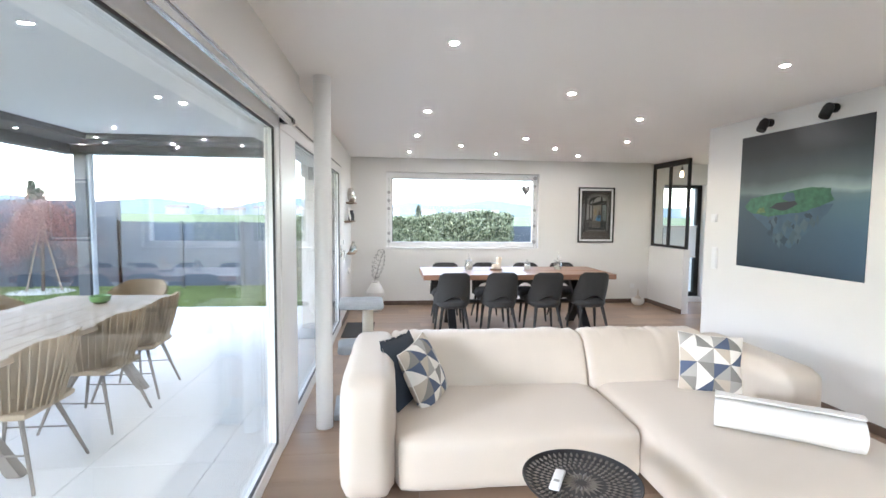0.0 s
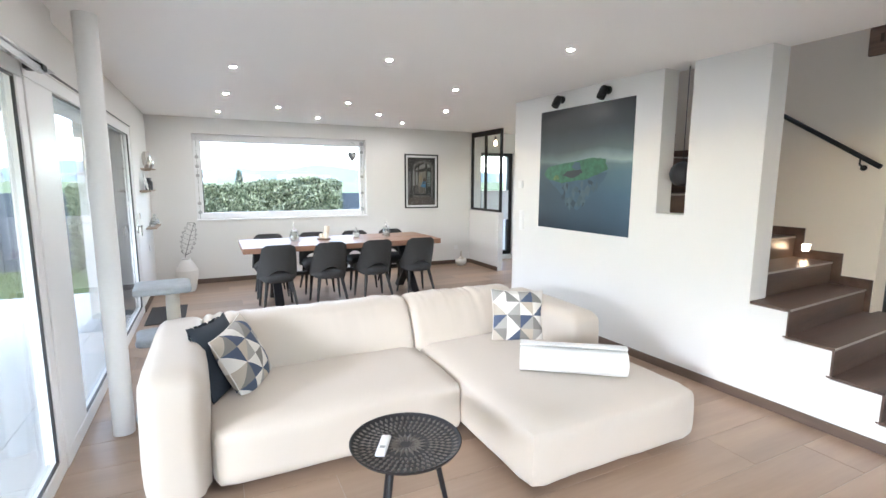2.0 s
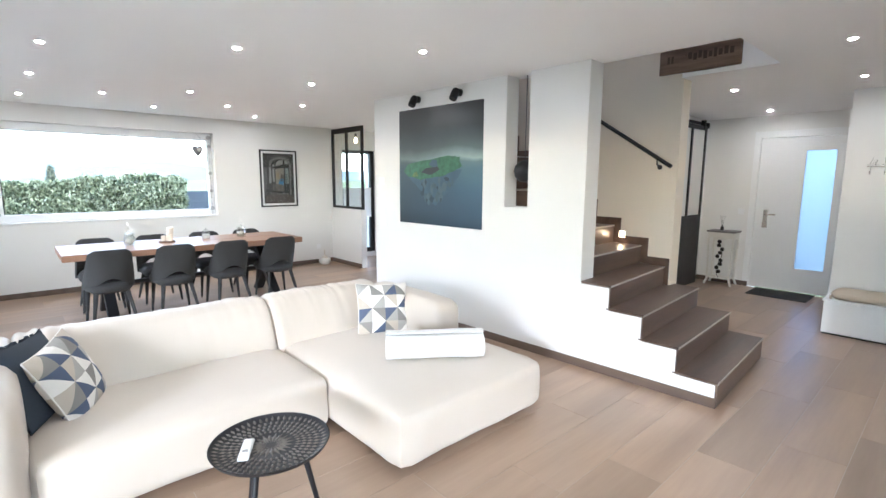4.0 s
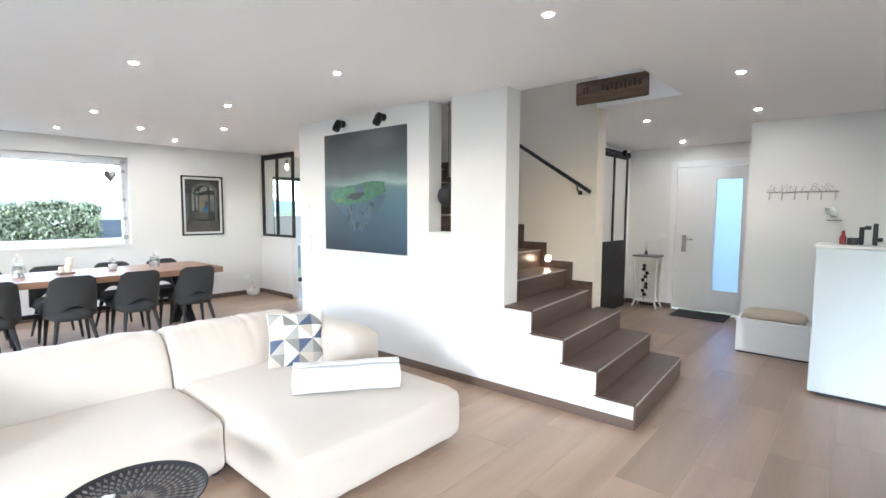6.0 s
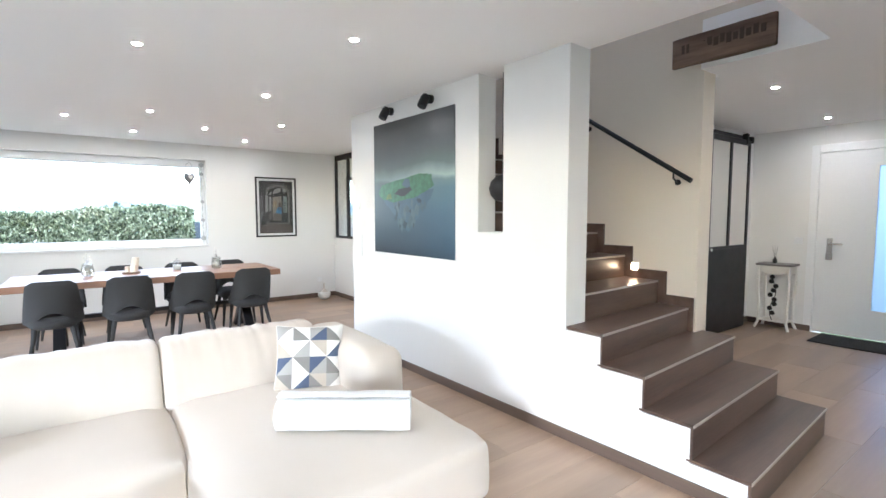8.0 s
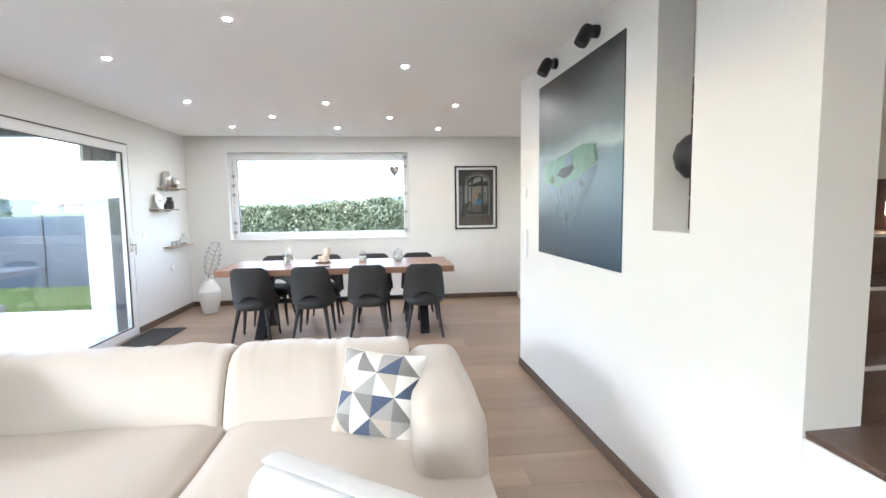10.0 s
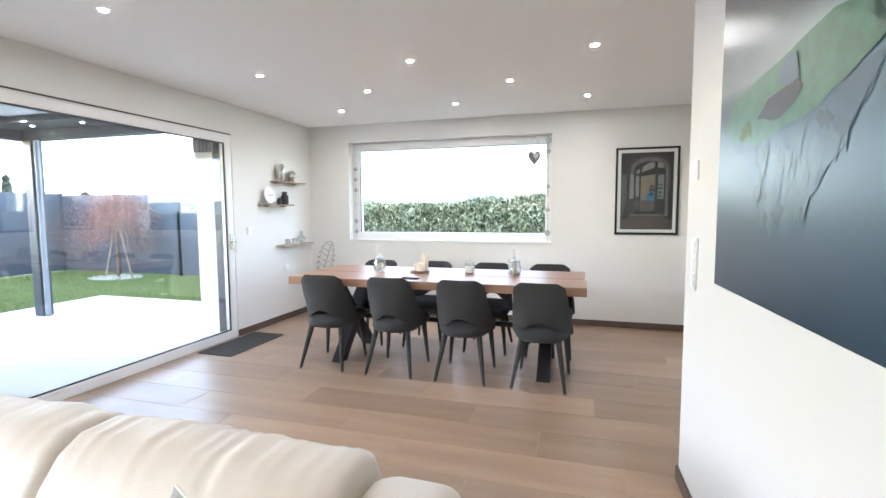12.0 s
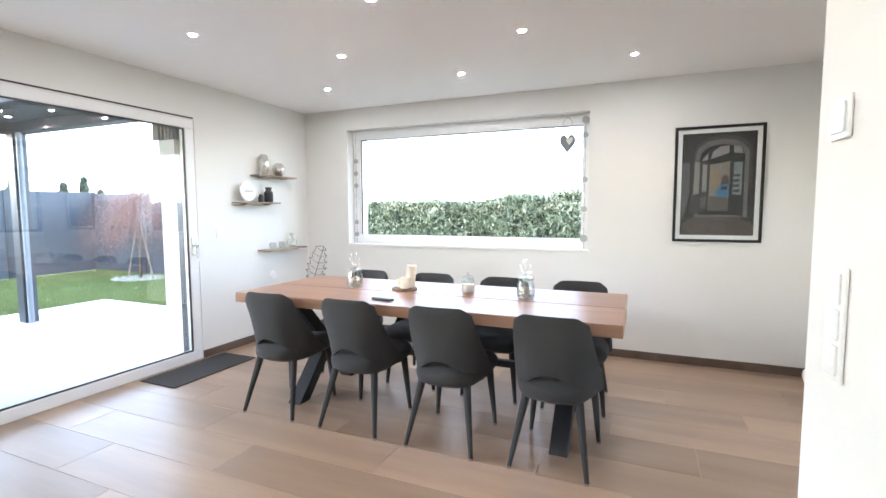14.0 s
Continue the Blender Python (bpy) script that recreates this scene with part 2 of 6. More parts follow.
def soft_box(x0, x1, y0, y1, z0, z1, r, n=6, puff=0.0, m=None, wobble=0.0, seed=0.0):
    """A cushion-like rounded block: a cube grid pushed onto rounded corners, with bulging faces."""
    t = bmesh.new()
    bmesh.ops.create_cube(t, size=2)
    bmesh.ops.subdivide_edges(t, edges=t.edges[:], cuts=n, use_grid_fill=True)
    c = Vector(((x0 + x1) / 2, (y0 + y1) / 2, (z0 + z1) / 2))
    h = Vector(((x1 - x0) / 2, (y1 - y0) / 2, (z1 - z0) / 2))
    for v in t.verts:
        p = v.co.copy()
        q = Vector([math.copysign(min(abs(p[i]), 1) ** 0.8, p[i]) * h[i] for i in range(3)])
        inner = Vector([max(-(h[i] - r), min(h[i] - r, q[i])) for i in range(3)])
        d = q - inner
        if d.length > 1e-6:
            q = inner + d.normalized() * min(r, d.length) if d.length > r else q
        bulge = Vector([(1 - p[(i + 1) % 3] ** 2) * (1 - p[(i + 2) % 3] ** 2) * (1 if abs(p[i]) > 0.999 else 0) * math.copysign(puff, p[i]) for i in range(3)])
        q += bulge
        if wobble:
            q += noise.noise_vector((c + q) * 5 + Vector((seed, 0, 0))) * wobble
        v.co = c + q
    return t if m is None else merge(bmesh.new(), t, m)


def structure(name, bm, mat, label="", m=None, smooth=False):
    return link_mesh(name, bm, mat, None, label, smooth, m, "structure")


# ---- building ----
H = 2.415
XL = -4.11
YN = 6.888
GAMMA = 2.277
WALL = pose(0, 0, 0, 0, 0, GAMMA)

structure("floor_base", box(XL - 0.03, 4.5, -3.6, YN, -0.2, -0.0015), GROUT, "light grout bed under the floor tiles")
structure("wall_west", boxes([
    (XL - 0.40, XL + 0.05, -3.6, 2.40, 2.09, H), (XL - 0.40, XL, 2.40, 5.42, 2.09, H),
    (XL - 0.40, XL, 5.42, YN, -0.1, H), (XL - 0.40, XL, -3.6, -2.75, -0.1, 2.09)]), WHITE, "white plastered wall with two wide glazed openings")
structure("wall_north", boxes([
    (XL - 0.40, -3.545, YN, YN + 0.4, -0.1, H), (-0.985, 1.24, YN, YN + 0.4, -0.1, H), (2.02, 4.5, YN, YN + 0.4, -0.1, H),
    (-3.545, -0.985, YN, YN + 0.4, -0.1, 0.95), (-3.545, -0.985, YN, YN + 0.4, 2.19, H),
    (1.24, 2.02, YN, YN + 0.4, 2.06, H), (1.24, 2.02, YN, YN + 0.4, -0.1, 0.08)]), WHITE, "white plastered wall behind the dining table")
# The kitchen wall's unseen opening, y 3.0 to 5.6, is added for daylight.
structure("wall_east", boxes([(4.0, 4.2, 1.95, 3.0, -0.1, H), (4.0, 4.2, 5.6, YN, -0.1, H), (4.0, 4.2, 3.0, 5.6, -0.1, 0.9), (4.0, 4.2, 3.0, 5.6, 2.1, H), (4.5, 4.9, 1.06, 1.95, -0.1, H), (4.5, 4.9, -0.2, 0.11, -0.1, H), (4.5, 4.9, 0.11, 1.06, 2.12, H),
    (2.9, 3.1, -3.6, -0.11, -0.1, H), (3.1, 4.5, -0.31, -0.11, -0.1, H)]), WHITE, "white entrance walls")
# Unseen south window and its opening, added to bring in more daylight.
structure("wall_south", boxes([(-1.9, 3.1, -3.8, -3.6, -0.1, H), (-3.6, -1.9, -3.8, -3.6, 2.22, H), (-3.6, -1.9, -3.8, -3.6, -0.1, 0.02), (XL - 0.4, -3.6, -3.8, -3.6, -0.1, H)]), WHITE, "plain white wall with an added window opening for light")
added_window = structure("window_added", boxes([(-3.6, -1.9, -3.75, -3.68, 2.14, 2.22), (-3.6, -1.9, -3.75, -3.68, 0.02, 0.1), (-3.6, -3.52, -3.75, -3.68, 0.1, 2.14), (-1.98, -1.9, -3.75, -3.68, 0.1, 2.14), (-2.8, -2.7, -3.75, -3.68, 0.1, 2.14)], 0.005), FRAME, "added unseen white-framed window that brightens the room")
structure("wall_hall", boxes([(1.40, 4.5, 1.75, 1.95, -0.1, H)]), WHITE, "white hallway wall behind the sliding door")
structure("wall_stair", boxes([(1.17, 1.34, 0.83, 3.77, -0.1, 4.9)]), SHADED_WHITE, "white plastered wall along the stairs, warm shade in its colour")
structure("wall_upper", boxes([(0.0, 1.17, 3.59, 3.77, 2.75, 4.9), (-0.05, 0.15, -0.1, 3.77, 2.75, 4.9), (0.15, 1.40, -0.1, 0.1, 2.75, 4.9), (1.17, 1.40, 0.1, 0.83, 2.75, 4.9)]), SHADED_WHITE, "white walls round the upper stairwell, warm shade in their colour")
structure("ceiling", boxes([(XL - 0.4, 0.15, -3.6, YN + 0.4, H, 2.75), (0.15, 1.12, -3.6, 0.10, H, 2.75), (1.12, 1.4, -3.6, 0.83, H, 2.75), (1.4, 4.9, -3.6, YN + 0.4, H, 2.75), (0.15, 1.4, 3.59, YN + 0.4, H, 2.75)]), CEIL, "flat white ceiling")
# Unseen skylight hole, added to light the stairwell from above.
structure("ceiling_upper", boxes([(-0.05, 1.4, -0.1, 1.4, 4.9, 5.0), (-0.05, 1.4, 2.6, 4.2, 4.9, 5.0), (-0.05, 0.25, 1.4, 2.6, 4.9, 5.0), (0.95, 1.4, 1.4, 2.6, 4.9, 5.0)]), CEIL, "flat white ceiling over the stairwell with an added skylight hole")

# the wall that carries the painting, with a tall slot, and the stepped side of the stairs
structure("wall_painting", boxes([
    (0, 0.20, 1.034, 1.575, -0.1, H), (0, 0.173, 1.826, 3.763, -0.1, H), (0, 0.20, 1.575, 1.826, -0.1, 1.272)]), WHITE, "white wall with a painting and a tall narrow slot", WALL, False)
R = 0.178
structure("wall_stair_side", prism([(0.012, 0), (1.034, 0), (1.034, 4 * R - 0.02), (0.79, 4 * R - 0.02), (0.79, 3 * R - 0.02), (0.53, 3 * R - 0.02), (0.53, 2 * R - 0.02), (0.274, 2 * R - 0.02), (0.274, R - 0.02), (0.012, R - 0.02)], 0.002, 0.19, "x"), WHITE, "white stepped side of the staircase", WALL)
structure("wall_kitchen_end", boxes([(0.03, 1.17, 3.59, 3.75, -0.1, H)]), WHITE, "white end wall under the stairs")

# half wall with black glazed screen
structure("wall_half", boxes([(1.004, 1.104, 5.888, YN, -0.1, 1.0)]), WHITE, "white half-height wall under a black glazed screen")

bb = bmesh.new()
for r in [(XL, XL + 0.012, 5.42, YN, 0, 0.07), (XL, 1.0, YN - 0.012, YN, 0, 0.07), (0.992, 1.004, 5.888, YN, 0, 0.07), (4.488, 4.5, 1.06, 1.75, 0, 0.07), (1.41, 4.5, 1.738, 1.75, 0, 0.07), (2.888, 2.9, -3.6, -0.11, 0, 0.07), (2.888, 4.5, -0.11, -0.098, 0, 0.07)]:
    add_box(bb, *r, 0.002)
structure("baseboard", bb, BASE, "brown wood-look baseboard")
structure("baseboard_painting", boxes([(-0.012, 0, 0.0, 3.763, 0, 0.07), (-0.012, 0.22, 3.763, 3.775, 0, 0.07)], 0.002), BASE, "brown wood-look baseboard", WALL)


# ---- stairs ----
stairs = thing("staircase", "straight staircase with brown wood-look tiled steps and pale edge trims", "stairs")
RIGHT = [1.325, 1.30, 1.29] + [1.168] * 12
YR = [0.075, 0.335, 0.61, 0.88, 1.12, 1.41, 1.68, 1.95]
YL = [0.0, 0.262, 0.518, 0.778, 1.06, 1.37, 1.66, 1.93]
while len(YR) < 14:
    YR.append(YR[-1] + 0.265)
    YL.append(YL[-1] + 0.265)
for i in range(13):
    z1, z0 = (i + 1) * R, i * R
    xl = -math.tan(radians(GAMMA)) * YL[i] if i < 4 else 0.16
    xr = RIGHT[i]
    xt = xr if i < 3 else 1.155
    step = new("step")
    step.parent = stairs
    yb_l, yb_r = YL[i + 1] + 0.03, YR[i + 1] + 0.03
    deep = [(xl, YL[i] - 0.004), (xr, YR[i] - 0.004), (xr, yb_r), (xl - 0.01 if i < 3 else xl, yb_l)]
    part("tread", prism(deep, z1 - 0.014, z1, "z", 0.002, 1), STAIR, step)
    low = [(xl + 0.002, YL[i]), (xr - 0.002, YR[i]), (xr - 0.002, yb_r), (xl + 0.002, yb_l)]
    part("riser", prism(low, z0 + 0.001 if i else 0.0, z1 - 0.015, "z"), STAIR, step)
    part("edge_trim", prism([(xl - 0.001, YL[i] - 0.008), (xt, YR[i] - 0.008), (xt, YR[i] - 0.0035), (xl - 0.001, YL[i] - 0.0035)], z1 - 0.013, z1 + 0.001, "z"), NOSING, step)
# stepped skirting on the rail wall
for i in range(3, 13):
    y0 = YR[i] - 0.07 if i > 3 else 0.84
    part("skirting", box(1.158, 1.169, y0, YR[i + 1] - 0.07, i * R + 0.002, (i + 1) * R + 0.075, 0.001), STAIR, stairs)

hr = thing("handrail", "round black metal handrail fixed to the white stair wall", "handrail")
bm = bmesh.new()
rod(bm, (1.10, 0.86, 1.64), (1.10, 1.95, 2.33), 0.018, seg=14)
part("rail", bm, BLACK, hr, smooth=True)
for f in (0.12, 0.85):
    y, z = 0.86 + 1.09 * f, 1.64 + 0.69 * f
    bm = tube(bmesh.new(), [(1.10, y, z - 0.02), (1.10, y, z - 0.06), (1.17, y, z - 0.085)], 0.007, 8)
    rod(bm, (1.163, y, z - 0.085), (1.17, y, z - 0.085), 0.022, seg=14)
    part("bracket", bm, BLACK, hr, smooth=True)

for y, z in ((1.318, 0.98), (1.851, 1.355)):
    st = thing("step_light", "small square step light glowing warm on the stair wall", "wall lamp", pose(1.17, y, z), "step lights")
    part("frame", box(-0.012, 0, -0.038, 0.038, -0.038, 0.038, 0.003), FRAME, st)
    part("diffuser", box(-0.016, -0.0125, -0.028, 0.028, -0.028, 0.028, 0.001), WARM, st)
    lamp = bpy.data.lights.new("step_lamp", "AREA")
    lamp.size, lamp.energy, lamp.color = 0.05, 0.018, (1.0, 0.7, 0.42)
    lob = new("step_lamp", lamp)
    lob.matrix_world = look((1.145, y, z - 0.01), (0.6, y, z - 0.6))

# ---- openings ----
def glazed(name, label, x, y0, y1, z0, z1, bars, mat=FRAME, depth=0.07, w=0.085, handle=None):
    """A glazed unit in a wall that runs along y. bars: the y of upright bars and their widths."""
    g = structure(name, boxes([(x - depth, x, y0, y1, z1 - w, z1), (x - depth, x, y0, y1, z0, z0 + w), (x - depth, x, y0, y0 + w, z0 + w, z1 - w), (x - depth, x, y1 - w, y1, z0 + w, z1 - w)], 0.006, 2), mat, label)
    edges = [y0 + w]
    for y, bw in bars:
        part("window_frame", box(x - depth + 0.002, x - 0.002, y - bw / 2, y + bw / 2, z0 + w, z1 - w, 0.006, 2), mat, g)
        edges += [y - bw / 2, y + bw / 2]
    edges.append(y1 - w)
    for a, b in zip(edges[::2], edges[1::2]):
        p = part("pane", box(x - depth / 2 - 0.014, x - depth / 2 + 0.002, a - 0.005, b + 0.005, z0 + w - 0.005, z1 - w + 0.005), GLASS, g)
        p.visible_shadow = False
        gk = boxes([(x - depth * 0.3, x - depth * 0.3 + 0.012, a, b, z1 - w - 0.012, z1 - w), (x - depth * 0.3, x - depth * 0.3 + 0.012, a, b, z0 + w, z0 + w + 0.012), (x - depth * 0.3, x - depth * 0.3 + 0.012, a, a + 0.012, z0 + w, z1 - w), (x - depth * 0.3, x - depth * 0.3 + 0.012, b - 0.012, b, z0 + w, z1 - w)])
        part("gasket", gk, DARK, g)
    return g


g1 = glazed("window_1", "large white-framed sliding window onto the terrace", XL - 0.01, -2.75, 2.06, 0.0, 2.09, [(-0.35, 0.14)])
g2 = glazed("window_2", "wide white-framed sliding window beside the dining table", XL - 0.005, 2.07, 5.42, 0.0, 2.10, [(2.34, 0.38)])
part("handle", boxes([(XL - 0.007, XL + 0.012, 5.35, 5.39, 0.93, 1.09), (XL + 0.012, XL + 0.05, 5.36, 5.38, 1.0, 1.02), (XL + 0.035, XL + 0.05, 5.36, 5.38, 0.90, 1.02)], 0.004, 2), CHROME, g2, "pale metal handle")
part("shadow_gap", box(XL - 0.004, XL + 0.006, 2.4, 5.41, 2.101, 2.112), DARK, g2)
ct = thing("sliding_screen_track", "grey aluminium track along the top of the large window", "track")
part("rail", boxes([(XL + 0.052, XL + 0.075, -2.7, 2.06, 2.03, 2.06), (XL + 0.052, XL + 0.068, -2.7, 2.06, 2.075, 2.09)], 0.002), CHROME, ct)
part("end_bracket", boxes([(XL + 0.0, XL + 0.08, 2.03, 2.10, 2.045, 2.075)], 0.003), BLACK, ct)

nw = structure("window_3", boxes([(-3.545, -0.985, 7.0, 7.07, 2.09, 2.19), (-3.545, -0.985, 7.0, 7.07, 0.95, 1.043), (-3.545, -3.447, 7.0, 7.07, 1.043, 2.09), (-1.058, -0.985, 7.0, 7.07, 1.043, 2.09)], 0.006, 2), FRAME, "added unseen white-framed window that brightens the room over the dining table")
p = part("pane", box(-3.455, -1.05, 7.03, 7.045, 1.04, 2.095), CLEAR, nw)
p.visible_shadow = False
part("gasket", boxes([(-3.447, -1.058, 7.01, 7.02, 2.08, 2.09), (-3.447, -3.437, 7.01, 7.02, 1.043, 2.08)]), DARK, nw)
part("window_sill", box(-3.56, -0.97, 6.872, 7.0, 0.93, 0.952, 0.004, 2), FRAME, nw)
kw = structure("window_4", boxes([(1.24, 2.02, 7.0, 7.07, 2.0, 2.06), (1.24, 2.02, 7.0, 7.07, 0.08, 0.16), (1.24, 1.31, 7.0, 7.07, 0.16, 2.0), (1.93, 2.02, 7.0, 7.07, 0.16, 2.0)], 0.005, 2), BLACK, "tall black-framed kitchen window")
p = part("pane", box(1.3, 1.94, 7.03, 7.045, 0.15, 2.01), GLASS, kw)
p.visible_shadow = False
bl = thing("pleated_blind", "white pleated blind half-way down the kitchen window", "blind")
bm = bmesh.new()
for i in range(24):
    z = 0.80 + i * 0.022
    add_box(bm, 1.315, 1.925, 6.975 + 0.004 * (i % 2), 6.985 + 0.004 * (i % 2), z, z + 0.0215)
part("pleats", bm, material("blind_cloth", (0.75, 0.79, 0.84), 0.8, vary=0.03), bl)
for z in (0.78, 1.328):
    part("rail", box(1.31, 1.93, 6.965, 6.995, z, z + 0.018, 0.003), FRAME, bl)

# black glazed screen on the half wall
gs = thing("glazed_screen", "black steel glazed screen standing on a white half wall", "glass partition")
fr = [(1.03, 1.075, 5.888, 6.885, 2.31, 2.395), (1.03, 1.075, 5.888, 6.885, 1.0, 1.04)] + [(1.03, 1.075, y, y + 0.035, 1.04, 2.31) for y in (5.888, 6.38, 6.85)]
part("frame", boxes(fr, 0.003), BLACK, gs)
for a, b in ((5.92, 6.385), (6.41, 6.855)):
    part("pane", box(1.05, 1.056, a, b, 1.035, 2.315), GLASS, gs)
for x, y in ((1.18, 6.30), (1.45, 5.95)):
    pl = thing("bulb_pendant", "bare glowing filament bulb on a black cord", "pendant lamp", pose(x, y, 0), "bulb pendants")
    part("cord", rod(bmesh.new(), (0, 0, 2.29), (0, 0, H), 0.003), DARK, pl)
    part("socket", turned([(0.018, 2.235), (0.02, 2.29), (0.006, 2.30)], 14), DARK, pl, smooth=True)
    part("bulb", turned([(0, 2.13), (0.022, 2.14), (0.032, 2.17), (0.026, 2.205), (0.015, 2.235)], 16), WARM, pl, smooth=True)

# entrance door
dr = structure("door_1", boxes([(4.49, 4.55, 0.04, 0.12, 0, 2.2), (4.49, 4.55, 1.05, 1.13, 0, 2.2), (4.49, 4.55, 0.12, 1.05, 2.11, 2.2)], 0.003), FRAME, "white entrance door with a tall frosted light")
leaf = part("door_leaf", boxes([(4.505, 4.56, 0.125, 1.045, 0.01, 0.335), (4.505, 4.56, 0.125, 1.045, 1.925, 2.105), (4.505, 4.56, 0.125, 0.205, 0.335, 1.925), (4.505, 4.56, 0.525, 1.045, 0.335, 1.925)]), FRAME, dr)
FROST = material("frosted_glass", (0.17, 0.225, 0.33), 0.6, trans=0.9, vary=0.03)
p = part("pane", box(4.515, 4.53, 0.205, 0.525, 0.335, 1.925), FROST, dr, "frosted glass strip")
p.visible_shadow = False
part("door_handle", boxes([(4.495, 4.505, 0.89, 0.945, 0.93, 1.12), (4.45, 4.495, 0.91, 0.925, 1.05, 1.065), (4.45, 4.462, 0.79, 0.925, 1.047, 1.068), (4.49, 4.505, 0.885, 0.95, 0.87, 0.95)], 0.004, 2), CHROME, dr, "steel lever handle with a small tag")

# barn door
bd = thing("sliding_barn_door", "black steel sliding door with two tall glass panes", "door")
x0, x1 = 3.13, 4.16
fr = [(x0, x1, 1.65, 1.69, 0.012, 1.0)] + [(a, a + 0.05, 1.65, 1.69, 1.0, 2.29) for a in (x0, (x0 + x1) / 2 - 0.025, x1 - 0.05)] + [(x0 + 0.05, x1 - 0.05, 1.65, 1.69, 2.23, 2.29), (x0 + 0.05, x1 - 0.05, 1.65, 1.69, 1.0, 1.03)]
part("leaf", boxes(fr, 0.003), BLACK, bd)
for a, b in ((x0 + 0.05, (x0 + x1) / 2 - 0.025), ((x0 + x1) / 2 + 0.025, x1 - 0.05)):
    part("pane", box(a, b, 1.667, 1.673, 1.03, 2.23), material("etched_glass", (0.62, 0.6, 0.56), 0.4, vary=0.03), bd)
part("rail", box(2.2, 4.27, 1.70, 1.715, 2.31, 2.35, 0.002), BLACK, bd)
part("roller", boxes([(4.02, 4.08, 1.64, 1.70, 2.24, 2.37), (4.21, 4.27, 1.66, 1.715, 2.27, 2.35)], 0.01, 2), BLACK, bd)
part("handle", boxes([(3.17, 3.20, 1.625, 1.65, 0.98, 1.02)], 0.006, 2), CHROME, bd)

# ---- ceiling lamps ----
LAMPS = [(-3.11, 1.64), (-2.10, 2.57), (-1.09, 1.75), (-3.13, 3.33), (-1.12, 3.39), (-3.15, 4.65), (-1.86, 4.66), (-0.57, 4.71), (-2.54, 5.37), (-1.24, 5.41), (-3.20, 6.09), (-1.91, 6.12), (-0.61, 6.16),
         (-1.02, 0.14), (0.69, -0.38), (2.15, -0.27), (2.10, 0.71), (3.94, 0.85), (-3.1, -0.1), (-2.1, -1.3), (2.4, 5.6), (2.4, 4.4)]
def downlight(x, y, z, glow=GLOW):
    d = thing("downlight", "round white recessed ceiling spotlight, switched on", "ceiling lamp", pose(x, y, z), "ceiling spotlights")
    part("trim", turned([(0.034, 0), (0.034, -0.003), (0.024, -0.004), (0.024, 0)], 20), FRAME, d, smooth=True)
    part("lens", turned([(0.019, -0.001), (0.019, -0.0035)], 20), glow, d)
    return d


first = downlight(LAMPS[0][0], LAMPS[0][1], H)
for x, y in LAMPS[1:]:
    copy_thing(first, pose(x, y, H))

# ---- living room ----
col = structure("column", turned([(0.058, 0), (0.058, H)], 32), FRAME, "slim round white column", pose(-3.908, 2.377, 0), True)

sofa = thing("corner_sofa", "cream faux-leather corner sofa with a chaise", "sofa")
def cushion(name, *a, **k):
    return part(name, soft_box(*a, **k), SOFA, sofa, smooth=True)


cushion("seat", -3.42, -2.065, 1.42, 2.28, 0.035, 0.355, 0.07, n=9, puff=0.012, wobble=0.008)
cushion("seat", -2.06, -0.875, 0.765, 2.28, 0.035, 0.355, 0.07, n=9, puff=0.012, wobble=0.008, seed=3)
def back_block(x0, x1, seed):
    prof = [(2.10, 0.30), (2.13, 0.42), (2.19, 0.55), (2.25, 0.635), (2.31, 0.668), (2.43, 0.672), (2.50, 0.64), (2.54, 0.56), (2.545, 0.3), (2.54, 0.04), (2.2, 0.04)]
    bm = bmesh.new()
    n = 110
    rings = []
    for i in range(n + 1):
        f = i / n
        x = x0 + (x1 - x0) * f
        e = min(f, 1 - f) * (x1 - x0)
        k = 1 if e > 0.06 else math.sqrt(max(0, 1 - ((0.06 - e) / 0.06) ** 2))
        s = 0.06 * (1 - k)
        ring = []
        for y, z in prof:
            cy, cz = 2.32, 0.3
            yy, zz = y + (cy - y) * s * 2, z + (cz - z) * s * 1.6
            d = noise.noise(Vector((x * 7 + seed, yy * 3, zz * 4))) * 0.009
            fold = 0.024 * noise.noise(Vector((x * 26 + zz * 6 + seed, zz * 2, yy * 2))) * max(0, 0.25 + noise.noise(Vector((x * 2.2 + seed, 0, 5)))) * min(1, max(0, (zz - 0.45) / 0.12))
            ring.append(bm.verts.new((x, yy + d, zz + d + fold)))
        rings.append(ring)
    m = len(prof)
    for p, q in zip(rings, rings[1:]):
        for i in range(m):
            bm.faces.new((p[i], q[i], q[(i + 1) % m], p[(i + 1) % m]))
    bm.faces.new(rings[0])
    bm.faces.new(rings[-1][::-1])
    bmesh.ops.recalc_face_normals(bm, faces=bm.faces[:])
    return part("backrest", bm, SOFA, sofa, smooth=True)


back_block(-3.44, -2.088, 0)
back_block(-2.082, -1.165, 4)
cushion("armrest", -3.70, -3.425, 1.38, 2.50, 0.035, 0.665, 0.075, n=9, puff=0.012, wobble=0.006)
cushion("armrest", -1.17, -0.88, 1.52, 2.50, 0.035, 0.61, 0.085, n=9, puff=0.012, wobble=0.006, seed=5)
for x, y in ((-3.6, 1.5), (-2.1, 1.55), (-1.0, 0.9), (-1.95, 0.9), (-3.6, 2.4), (-1.0, 2.4)):
    part("foot", turned([(0.025, 0), (0.025, 0.05)], 12, pose(x, y, 0)), DARK, sofa)


def patch_material(name, colours):
    """Printed triangles in a few colours."""
    return [material(name + "_" + str(i), c, 0.9, scale=20, vary=0.06, bump=0.0008, bump_scale=400, fine=0.08) for i, c in enumerate(colours)]


